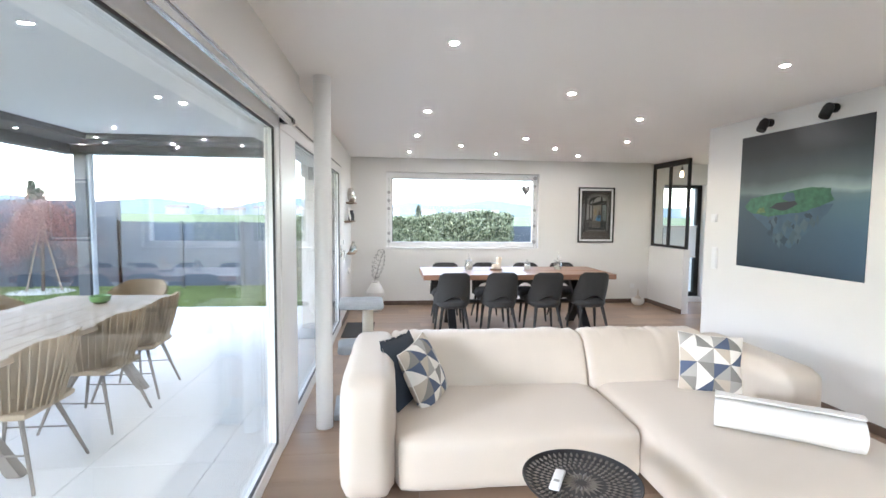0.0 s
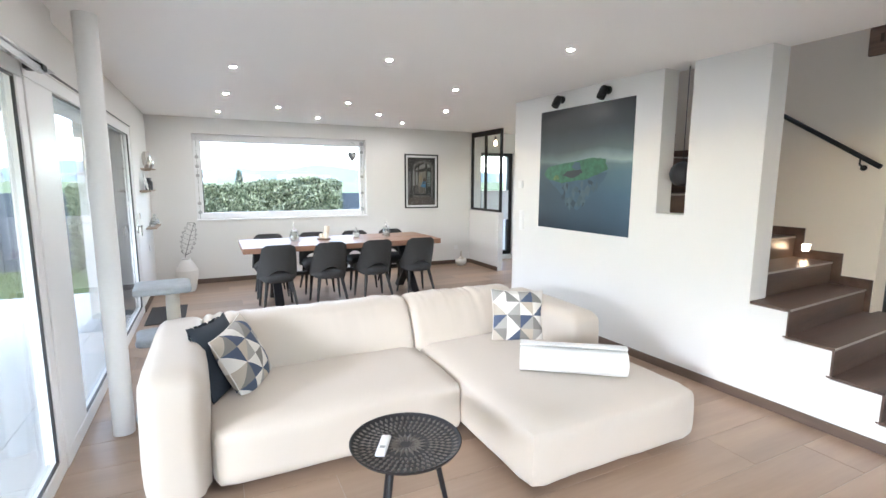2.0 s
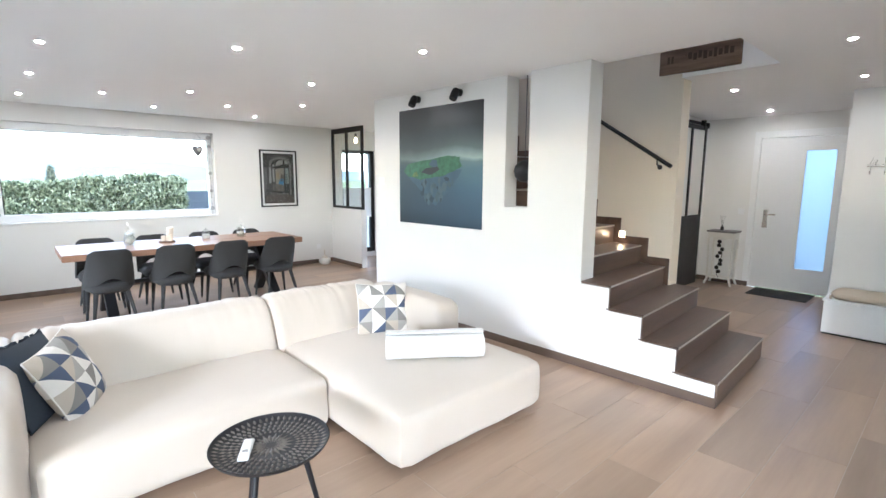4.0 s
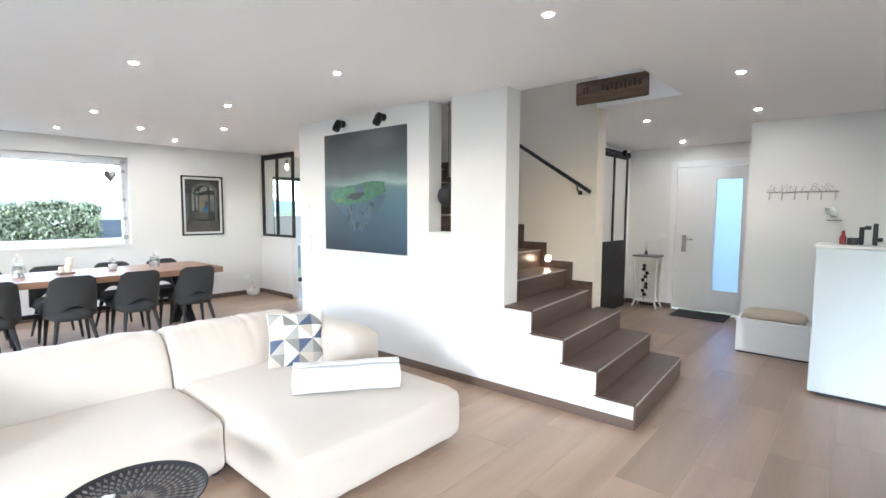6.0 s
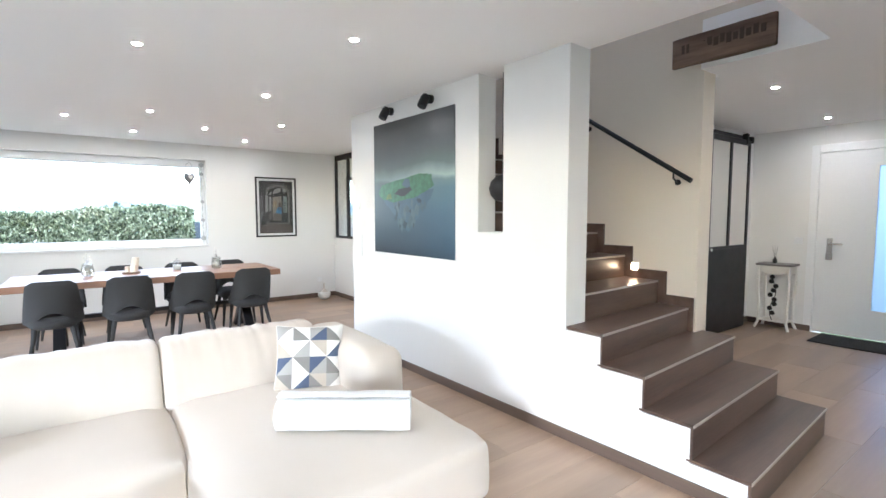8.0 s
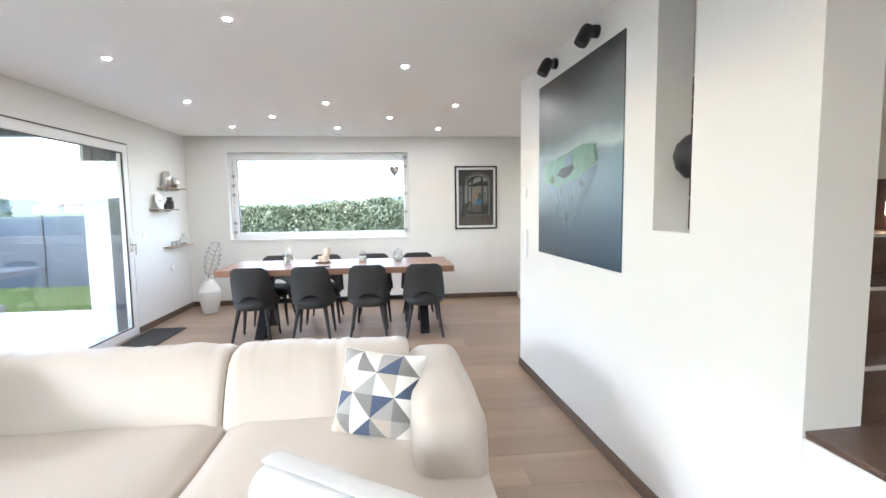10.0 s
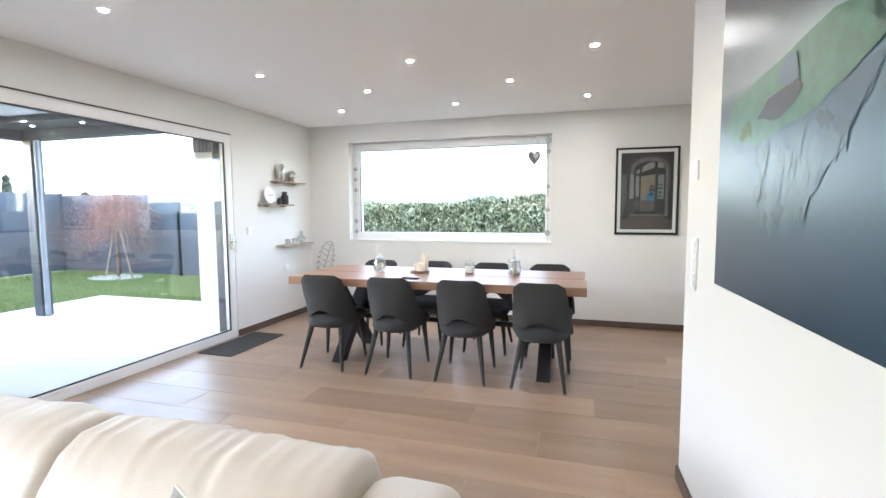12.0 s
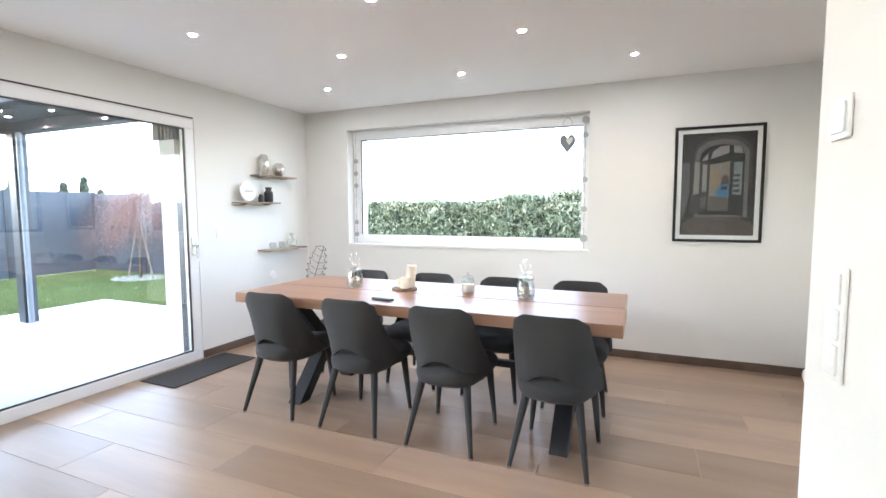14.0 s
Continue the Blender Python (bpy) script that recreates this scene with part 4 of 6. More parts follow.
for nm, lb, y, prof, mat in (
    ("glass_candle_holder", "small red heart decoration in glass on the sideboard", -0.95, [(0.02, 0), (0.022, 0.05), (0.012, 0.08), (0.012, 0.11)], material("dark_red_glass", (0.25, 0.03, 0.03), 0.2)),
    ("candle_jar", "black candle jar on the sideboard", -1.01, [(0.035, 0), (0.035, 0.055)], DARK)):
    o = thing(nm, lb, "decoration", pose(1.8, y, 1.208))
    part("body", turned(prof, 18), mat, o, smooth=True)
lt = thing("metal_letter_blocks", "group of dark metal letter ornaments on the sideboard", "ornament", pose(1.8, -1.155, 1.208))
part("letter_bodies", boxes([(0, 0.03, 0.08, 0.11, 0, 0.14), (0, 0.03, 0.04, 0.08, 0.12, 0.15), (0, 0.03, 0.0, 0.03, 0, 0.17), (0, 0.03, -0.03, 0.0, 0.03, 0.06), (0, 0.03, -0.08, -0.055, 0, 0.13), (0, 0.03, -0.12, -0.08, 0.10, 0.13), (0, 0.03, -0.12, -0.08, 0.05, 0.075), (0, 0.03, -0.12, -0.08, 0, 0.03)], 0.004), BLACK, lt)
bw = thing("glass_candle_bowl", "clear glass candle bowl on the sideboard", "bowl", pose(1.8, -1.45, 1.208))
part("bowl", turned([(0.03, 0), (0.05, 0.02), (0.055, 0.06), (0.052, 0.06), (0.047, 0.022), (0.0, 0.006)], 20), JAR, bw, smooth=True)

ck = thing("coat_hook_rail", "ornate silver coat hook rail on the hall wall", "coat hooks")
bm = bmesh.new()
tube(bm, [(2.885, -0.28, 1.668), (2.885, -0.87, 1.668)], 0.006, 6)
for k in range(6):
    y = -0.31 - 0.107 * k
    tube(bm, [(2.885, y, 1.665), (2.87, y, 1.60), (2.84, y, 1.59), (2.835, y, 1.62)], 0.005, 6)
rr = random.Random(8)
for k in range(11):
    y = -0.30 - 0.054 * k
    a = [(2.887, y + 0.02 * math.cos(t * 0.7), 1.675 + 0.008 * math.sin(t * 0.7 + k)) for t in range(9)]
    tube(bm, a, 0.002, 5)
part("rail", bm, CHROME, ck, smooth=True)
word = bpy.data.curves.new("lettering", "FONT")
word.body, word.size, word.extrude, word.bevel_depth, word.shear = "la Vita \u00e8 Bella", 0.098, 0.0015, 0.0, 0.35
word.offset = -0.0022
word.materials.append(material("aged_silver", (0.34, 0.33, 0.31), 0.55, metal=0.4, scale=40, vary=0.25))
wo = new("lettering", word)
wo.parent = ck
wo.matrix_basis = pose(2.885, -0.29, 1.683, 90, 0, -90)
wd = thing("hanging_wire_ornament", "small wire ornament with dark base hanging on the hall wall", "ornament", pose(2.88, -0.82, 1.39))
bm = bmesh.new()
for k in range(6):
    tube(bm, [(0, 0.05 * math.cos(k + t * 0.6), 0.07 + 0.045 * math.sin(k * 1.3 + t * 0.6)) for t in range(7)], 0.003, 5)
part("wire", bm, CHROME, wd)
part("base", box(-0.04, 0.01, -0.09, 0.03, -0.01, 0.0, 0.003), DARK, wd)
wt2 = thing("wall_twig_ornament", "dark metal twig ornament on the hall wall", "ornament", pose(2.885, -1.32, 1.85))
bm = tube(bmesh.new(), [(0, 0.1, 0.02), (0, 0.0, 0.01), (0, -0.1, 0.03)], 0.005, 6)
for k in range(7):
    tube(bm, [(0, 0.09 - 0.03 * k, 0.015), (-0.01, 0.12 - 0.035 * k, 0.06 - 0.02 * (k % 3)), (0, 0.1 - 0.03 * k, -0.12 + 0.03 * (k % 4))], 0.003, 5)
part("twigs", bm, BLACK, wt2)

# ---- dining ----
tb = thing("dining_table", "large oak-topped dining table with black crossed steel legs", "dining table")
for a, b, end in ((4.82, 5.247, -0.586), (5.257, 5.74, -0.598)):
    part("plank", box(-3.06, end, a, b, 0.694, 0.76, 0.004, 2), TABLE, tb)
for x in (-2.67, -0.90):
    for s in (1, -1):
        a, b = (4.97, 5.59) if s == 1 else (5.59, 4.97)
        part("leg", prism([(a - 0.055, 0.0), (a + 0.055, 0.0), (b + 0.055, 0.69), (b - 0.055, 0.69)], x - 0.05 + 0.001 * s, x + 0.05 + 0.001 * s, "x", 0.003, 1), BLACK, tb)
    part("leg_plate", box(x - 0.07, x + 0.07, 4.90, 5.66, 0.684, 0.6935, 0.002), BLACK, tb)
part("stretcher", box(-2.67, -0.90, 5.255, 5.305, 0.33, 0.37, 0.003), BLACK, tb)


def dining_chair(m):
    """Seat centre at the origin, facing +y."""
    c = thing("dining_chair", "dark grey woven-fabric dining chair with a curved open back", "chair", m, "chairs round the dining table")
    sb = soft_box(-0.198, 0.198, -0.215, 0.27, 0.352, 0.452, 0.045, n=9, puff=0.014)
    for v in sb.verts:
        if v.co.y < -0.02:
            f = min(1, (-0.02 - v.co.y) / 0.2)
            v.co.x *= 1 - 0.22 * f ** 1.6
            v.co.y += 0.075 * f * (v.co.x / 0.2) ** 2
    part("seat", sb, CHAIR, c, smooth=True)
    nu, nv = 26, 12
    bm = bmesh.new()
    sheets = []
    for off in (0.0, 1.0):
        g = []
        for i in range(nu + 1):
            u = 2 * i / nu - 1
            row = []
            arch = 0.385 + 0.118 * max(0, 1 - (abs(u) / 0.74) ** 2.0)
            zt = 0.80 - 0.035 * max(0, abs(u) - 0.72) ** 1.3 / 0.28 ** 1.3
            for j in range(nv + 1):
                v = j / nv
                z = arch + (zt - arch) * v
                h = min(1, max(0, (z - 0.42) / 0.38))
                half = 0.224 - 0.05 * h ** 1.1
                wrap = 0.21 * (1 - h) ** 1.4 + 0.035
                x = u * half * (1 if abs(u) < 0.7 else 1)
                y = -0.205 - 0.035 * h + wrap * abs(u) ** 2.6
                edge = min(1, (1 - v) / 0.12, v / 0.10 + 0.2, (1 - abs(u)) / 0.08 + 0.15)
                t = 0.046 * math.sqrt(max(0.08, 1 - (1 - edge) ** 2))
                nx, ny = (u * 0.6, -0.8)
                row.append(bm.verts.new((x - nx * t * (off - 0.5), y + 0.8 * t * (off - 0.5), z)))
            g.append(row)
        sheets.append(g)
    a, b = sheets
    for i in range(nu):
        for j in range(nv):
            bm.faces.new((a[i][j], a[i + 1][j], a[i + 1][j + 1], a[i][j + 1]))
            bm.faces.new((b[i][j], b[i][j + 1], b[i + 1][j + 1], b[i + 1][j]))
    for i in range(nu):
        bm.faces.new((a[i][0], b[i][0], b[i + 1][0], a[i + 1][0]))
        bm.faces.new((a[i][nv], a[i + 1][nv], b[i + 1][nv], b[i][nv]))
    for j in range(nv):
        bm.faces.new((a[0][j], a[0][j + 1], b[0][j + 1], b[0][j]))
        bm.faces.new((a[nu][j], b[nu][j], b[nu][j + 1], a[nu][j + 1]))
    bmesh.ops.recalc_face_normals(bm, faces=bm.faces[:])
    part("backrest", bm, CHAIR, c, smooth=True)
    for sx in (-1, 1):
        for y0, y1 in ((-0.155, -0.235), (0.19, 0.215)):
            leg = part("leg", rod(bmesh.new(), (sx * (0.128 if y0 < 0 else 0.158), y0 + (0.03 if y0 < 0 else 0), 0.395), (sx * 0.192, y1, 0.012), 0.024, 0.0115, 14), CHAIR, c, smooth=True)
            part("foot_cap", turned([(0.0125, 0), (0.0125, 0.014)], 12, pose(sx * 0.1925, y1, 0)), CHROME, leg, "small chrome foot")
    return c


rr = random.Random(3)
ch = dining_chair(pose(-2.69, 4.93, 0, 0, 0, 1))
for x in (-2.09, -1.507, -0.91):
    copy_thing(ch, pose(x, 4.935 + rr.uniform(-0.01, 0.01), 0, 0, 0, rr.uniform(-2, 2)))
for x in (-2.66, -2.07, -1.49, -0.90):
    copy_thing(ch, pose(x + rr.uniform(-0.02, 0.02), 5.70 + rr.uniform(-0.01, 0.015), 0, 0, 0, 180 + rr.uniform(-3, 3)))

STONES = material("grey_pebbles", (0.50, 0.45, 0.38), 0.7, scale=30, vary=0.4)
def candy_jar(x, y, tall):
    j = thing("glass_jar", "glass jar with pebbles and tiny lights on the dining table", "jar", pose(x, y, 0.76), "jars on the dining table")
    part("glass", turned([(0.0, 0.002), (0.05, 0.002), (0.056, 0.02), (0.056, 0.085), (0.046, 0.105), (0.046, 0.12), (0.043, 0.12), (0.043, 0.104), (0.053, 0.084), (0.053, 0.02), (0.0, 0.006)], 24), JAR, j, smooth=True)
    part("lid", turned([(0.05, 0.12), (0.052, 0.126), (0.046, 0.135), (0.01, 0.142), (0.014, 0.155), (0.0, 0.162)], 20), JAR, j, smooth=True)
    bm = bmesh.new()
    r2 = random.Random(int(x * 100))
    for k in range(44):
        a, r, z = r2.uniform(0, 6.28), r2.uniform(0, 0.038), r2.uniform(0.014, 0.075)
        s = r2.uniform(0.009, 0.016)
        turned([(0, -s * 0.6), (s, 0), (0, s * 0.6)], 6, pose(r * math.cos(a), r * math.sin(a), z, r2.uniform(0, 90), 0, 0), bm)
    part("pebbles", bm, STONES, j, kind="stuff")
    bm, gl = bmesh.new(), bmesh.new()
    for k in range(7):
        a = 6.28 * k / 7
        p = Vector((0.035 * math.cos(a), 0.035 * math.sin(a), 0.17 + 0.035 * (k % 3)))
        tube(bm, [(0, 0, 0.15), p], 0.0008, 4)
        turned([(0, -0.0042), (0.0042, 0), (0, 0.0042)], 8, Matrix.Translation(p), gl)
    part("wire", bm, CHROME, j, kind="stuff")
    part("light_beads", gl, BEAD, j, kind="stuff")


candy_jar(-2.42, 5.31, 1)
candy_jar(-1.18, 5.34, 1)
bj = thing("lidded_glass_jar", "small lidded glass jar with white sugar on the dining table", "jar", pose(-1.59, 5.41, 0.76))
part("glass", turned([(0.0, 0.002), (0.042, 0.002), (0.046, 0.015), (0.046, 0.07), (0.038, 0.09), (0.036, 0.09), (0.043, 0.07), (0.0, 0.006)], 20), JAR, bj, smooth=True)
part("sugar", turned([(0.0, 0.006), (0.041, 0.007), (0.042, 0.06), (0.0, 0.062)], 18), CERAMIC, bj, smooth=True)
part("lid", turned([(0.04, 0.09), (0.035, 0.108), (0.015, 0.118), (0.007, 0.122), (0.011, 0.134), (0.0, 0.141)], 18), JAR, bj, smooth=True)
wb = thing("wood_slice_tray", "round bark-edged wood slice on the dining table", "tray", pose(-2.04, 5.35, 0.76))
part("slice", turned([(0.085, 0.0), (0.09, 0.006), (0.086, 0.017), (0.0, 0.018)], 26), wood("slice_wood", (0.30, 0.2, 0.13), (0.10, 0.06, 0.04), 0.7, "Z"), wb, smooth=True)
for k, (dx, dy, r, h) in enumerate(((-0.03, 0.01, 0.028, 0.06), (0.02, -0.03, 0.033, 0.075), (0.03, 0.02, 0.035, 0.155))):
    cd = thing("candle", "cream pillar candle on the wood slice" if k == 2 else "small cream candle in a glass on the wood slice", "candle", pose(-2.04 + dx, 5.35 + dy, 0.778), "candles on the dining table")
    bm = turned([(r * 0.97, 0), (r, 0.01), (r, h - 0.006), (r * 0.8, h), (0.0, h - 0.008)], 20)
    for v in bm.verts:
        v.co.x += 0.12 * v.co.z * (k == 2)
    part("wax", bm, CREAM, cd, smooth=True)
    part("wick", rod(bmesh.new(), (0.12 * h * (k == 2), 0, h - 0.01), (0.12 * h * (k == 2), 0, h + 0.006), 0.001, seg=5), DARK, cd)
rm = thing("phone", "black remote lying on the dining table", "remote control", pose(-1.985, 4.955, 0.76, 0, 0, -10))
part("body", box(-0.075, 0.075, -0.022, 0.022, 0, 0.014, 0.006, 3), DARK, rm, smooth=True)

# framed photograph
fp = thing("framed_picture", "framed dark photograph of an arched old doorway with a blue car", "picture")
X0, X1, Z0, Z1 = -0.297, 0.340, 1.047, 1.986
part("frame", boxes([(X0, X1, YN - 0.026, YN - 0.002, Z0, Z0 + 0.022), (X0, X1, YN - 0.026, YN - 0.002, Z1 - 0.022, Z1), (X0, X0 + 0.022, YN - 0.026, YN - 0.002, Z0 + 0.022, Z1 - 0.022), (X1 - 0.022, X1, YN - 0.026, YN - 0.002, Z0 + 0.022, Z1 - 0.022)], 0.002), BLACK, fp)
part("mount", box(X0 + 0.02, X1 - 0.02, YN - 0.012, YN - 0.004, Z0 + 0.02, Z1 - 0.02), material("grey_white_mount", (0.80, 0.79, 0.78), 0.7, vary=0.03), fp)
def in_pic(u, v):
    return X0 + 0.056 + u * (X1 - X0 - 0.112), Z0 + 0.056 + v * (Z1 - Z0 - 0.112)


def pic(name, pts, layer, colour, vary=0.25):
    bm = bmesh.new()
    bm.faces.new([bm.verts.new((in_pic(u, v)[0], YN - 0.0125 - 0.0008 * layer, in_pic(u, v)[1])) for u, v in pts])
    bmesh.ops.triangulate(bm, faces=bm.faces[:])
    part(name, bm, material("print_" + name, tuple(0.6 * q for q in colour), 0.6, scale=9, vary=vary, fine=0.12), fp)


def arch(cx, w, z0, z1, rise, n=14):
    return [(cx - w, z0), (cx + w, z0)] + [(cx + w * math.cos(math.pi * k / n), z1 + rise * math.sin(math.pi * k / n)) for k in range(n + 1)]


pic("photo", [(0, 0), (1, 0), (1, 1), (0, 1)], 0, (0.060, 0.055, 0.055), 0.5)
pic("floor_area", [(0, 0), (1, 0), (1, 0.10), (0.66, 0.23), (0.30, 0.24), (0.04, 0.12)], 1, (0.14, 0.115, 0.10), 0.5)
pic("wall_light", [(0.0, 0.13), (0.05, 0.18), (0.12, 0.42), (0.11, 0.72), (0.0, 0.72)], 1, (0.16, 0.155, 0.16), 0.4)
pic("vault", arch(0.56, 0.39, 0.5, 0.80, 0.17), 1, (0.105, 0.10, 0.098), 0.4)
pic("arch_stone", arch(0.55, 0.355, 0.18, 0.79, 0.145), 2, (0.22, 0.205, 0.19), 0.5)
pic("arch_inner", arch(0.55, 0.30, 0.2, 0.765, 0.12), 3, (0.045, 0.042, 0.044), 0.3)
pic("fanlight", [(0.40, 0.745), (0.64, 0.80), (0.64, 0.87), (0.52, 0.865), (0.42, 0.815)], 4, (0.40, 0.385, 0.36), 0.3)
pic("fanlight", [(0.70, 0.80), (0.83, 0.79), (0.79, 0.85), (0.70, 0.87)], 4, (0.38, 0.37, 0.35), 0.3)
pic("fanlight", [(0.28, 0.735), (0.36, 0.735), (0.36, 0.80), (0.30, 0.76)], 4, (0.38, 0.37, 0.35), 0.3)
pic("view", [(0.38, 0.24), (0.65, 0.24), (0.66, 0.72), (0.39, 0.69)], 4, (0.34, 0.30, 0.25), 0.3)
pic("view_floor", [(0.38, 0.24), (0.65, 0.24), (0.65, 0.37), (0.39, 0.39)], 5, (0.18, 0.155, 0.135), 0.3)
pic("view_arch", arch(0.60, 0.05, 0.42, 0.52, 0.07), 5, (0.13, 0.10, 0.085))
pic("view_vault", arch(0.46, 0.055, 0.50, 0.58, 0.05), 5, (0.40, 0.31, 0.20))
pic("blue_car", [(0.47, 0.40), (0.50, 0.44), (0.54, 0.49), (0.60, 0.50), (0.65, 0.49), (0.65, 0.365), (0.56, 0.38), (0.50, 0.385)], 6, (0.10, 0.27, 0.48))
pic("car_window", [(0.54, 0.445), (0.56, 0.48), (0.63, 0.48), (0.63, 0.445)], 7, (0.06, 0.08, 0.10))
pic("right_door", [(0.65, 0.24), (0.84, 0.18), (0.84, 0.72), (0.66, 0.72)], 7, (0.060, 0.058, 0.062))
pic("right_panes", [(0.70, 0.40), (0.82, 0.39), (0.82, 0.71), (0.71, 0.71)], 8, (0.30, 0.34, 0.33), 0.5)
for k in range(4):
    pic("sign_bar", [(0.71, 0.42 + 0.05 * k), (0.79, 0.42 + 0.05 * k), (0.79, 0.445 + 0.05 * k), (0.71, 0.445 + 0.05 * k)], 9, (0.09, 0.10, 0.10))
pic("pillar", [(0.855, 0.19), (0.90, 0.17), (0.905, 0.80), (0.865, 0.80)], 8, (0.24, 0.225, 0.21), 0.4)
pic("left_door", [(0.14, 0.19), (0.38, 0.26), (0.38, 0.71), (0.15, 0.75)], 5, (0.09, 0.085, 0.08), 0.4)
pic("left_panes", [(0.17, 0.40), (0.25, 0.41), (0.25, 0.72), (0.18, 0.73)], 6, (0.36, 0.35, 0.34), 0.4)
pic("left_panes", [(0.29, 0.43), (0.35, 0.43), (0.35, 0.69), (0.29, 0.70)], 6, (0.38, 0.37, 0.36), 0.4)
pic("door_panel", [(0.27, 0.26), (0.35, 0.28), (0.35, 0.38), (0.27, 0.37)], 6, (0.17, 0.155, 0.14), 0.4)
pg = part("pane", box(X0 + 0.021, X1 - 0.021, YN - 0.0235, YN - 0.0225, Z0 + 0.021, Z1 - 0.021), CLEAR, fp)

# shelves by the window
SHELF = wood("pale_driftwood", (0.42, 0.34, 0.26), (0.24, 0.18, 0.13), 0.7, "Y")
for y0, y1, z in ((6.03, 6.58, 1.655), (5.80, 6.33, 1.385), (6.10, 6.73, 0.905)):
    s = thing("wall_shelf", "slim pale wooden wall shelf beside the corner", "shelf", None, "small wall shelves")
    part("board", box(XL + 0.001, XL + 0.12, y0, y1, z, z + 0.016, 0.003, 2), SHELF, s)
    for yb in (y0 + 0.1, y1 - 0.13):
        part("bracket", box(XL + 0.001, XL + 0.07, yb, yb + 0.03, z - 0.012, z - 0.0005, 0.002), SHELF, s)
def vase(name, label, y, z, prof, mat, x=XL + 0.062):
    v = thing(name, label, "vase" if "vase" in name else "jar", pose(x, y, z + 0.016))
    part("body", turned(prof, 22), mat, v, smooth=True)
    return v


SILVER = material("mercury_glass", (0.62, 0.60, 0.56), 0.18, metal=0.85, scale=12, vary=0.15)
vase("silver_vase", "tall silvery glass vase on a wall shelf", 6.16, 1.655, [(0.025, 0), (0.045, 0.05), (0.052, 0.12), (0.045, 0.18), (0.03, 0.205), (0.0, 0.2)], SILVER)
vase("round_silver_vase", "round silvery glass vase on a wall shelf", 6.37, 1.655, [(0.025, 0), (0.055, 0.03), (0.065, 0.07), (0.055, 0.11), (0.03, 0.135), (0.0, 0.13)], SILVER)
pl = thing("round_plate_sign", "round white plate with small grey lettering on a wall shelf", "plate", pose(XL + 0.06, 5.94, 1.401))
part("disc", turned([(0.0, -0.006), (0.095, -0.006), (0.10, 0.0), (0.095, 0.006), (0.0, 0.006)], 30, pose(0, 0, 0.1, 0, 80)), CERAMIC, pl, smooth=True)
part("lettering", boxes([(0.0, 0.002, -0.045 + 0.018 * k, -0.033 + 0.018 * k, 0.095, 0.11) for k in range(6)], 0, 1, pose(0.0075, 0, 0)), material("pale_grey_print", (0.4, 0.4, 0.4), 0.7), pl)
vase("dark_bottle_vase", "black lidded jar on a wall shelf", 6.215, 1.385, [(0.04, 0), (0.044, 0.01), (0.044, 0.10), (0.026, 0.12), (0.026, 0.13), (0.032, 0.132), (0.032, 0.15), (0.0, 0.152)], DARK)
vase("small_dark_jar", "small black jar with a pale label on a wall shelf", 6.11, 1.385, [(0.026, 0), (0.028, 0.05), (0.018, 0.06), (0.02, 0.075), (0.0, 0.076)], DARK)
for y in (6.25, 6.39):
    v = vase("tealight_glass_jar", "small round tealight glass on a wall shelf", y, 0.905, [(0.02, 0.0), (0.036, 0.02), (0.036, 0.05), (0.026, 0.066), (0.024, 0.064), (0.033, 0.048), (0.033, 0.022), (0.0, 0.006)], JAR)
    part("candle", turned([(0.018, 0.007), (0.018, 0.024), (0.0, 0.024)], 14), CERAMIC, v)
v = vase("bottle_vase", "round glass bottle with fairy lights on a wall shelf", 6.54, 0.905, [(0.03, 0.0), (0.055, 0.025), (0.056, 0.06), (0.035, 0.10), (0.022, 0.115), (0.022, 0.15), (0.018, 0.15), (0.018, 0.11), (0.05, 0.06), (0.05, 0.027), (0.0, 0.006)], JAR)
bm = bmesh.new()
for k in range(9):
    turned([(0, -0.004), (0.004, 0), (0, 0.004)], 6, pose(0.03 * math.cos(k * 2.2), 0.03 * math.sin(k * 2.2), 0.02 + 0.011 * k), bm)
part("light_beads", bm, BEAD, v)
rs = thing("round_wall_socket", "round white object fixed low on the wall", "socket", pose(XL + 0.002, 6.30, 0.64))
part("disc", turned([(0.0, 0), (0.042, 0), (0.046, 0.008), (0.04, 0.018), (0.0, 0.02)], 24, pose(0, 0, 0, 0, 90)), FRAME, rs, smooth=True)

fv = thing("floor_vase", "tall white ribbed ceramic floor vase", "vase", pose(-3.70, 6.42, 0))
prof = [(0.0, 0.0), (0.085, 0.0)]
for k in range(36):
    z = 0.01 + k * 0.0125
    base = 0.09 + 0.045 * math.sin(min(1, z / 0.36) * math.pi * 0.62) if z < 0.30 else 0.1325 - 0.085 * ((z - 0.30) / 0.15) ** 1.3
    prof.append((base + 0.0035 * (k % 2), z))
prof += [(0.06, 0.462), (0.05, 0.46), (0.0, 0.40)]
part("body", turned(prof, 32), CERAMIC, fv, smooth=True)
lf = thing("wire_leaf", "large dark wire leaf standing in the white vase", "ornament", pose(-3.72, 6.42, 0.44, 0, 14, 20))
bm = tube(bmesh.new(), [(0, 0, -0.04), (0.0, 0, 0.1), (0.01, 0, 0.3), (0.03, 0, 0.52)], 0.003, 6)
side = []
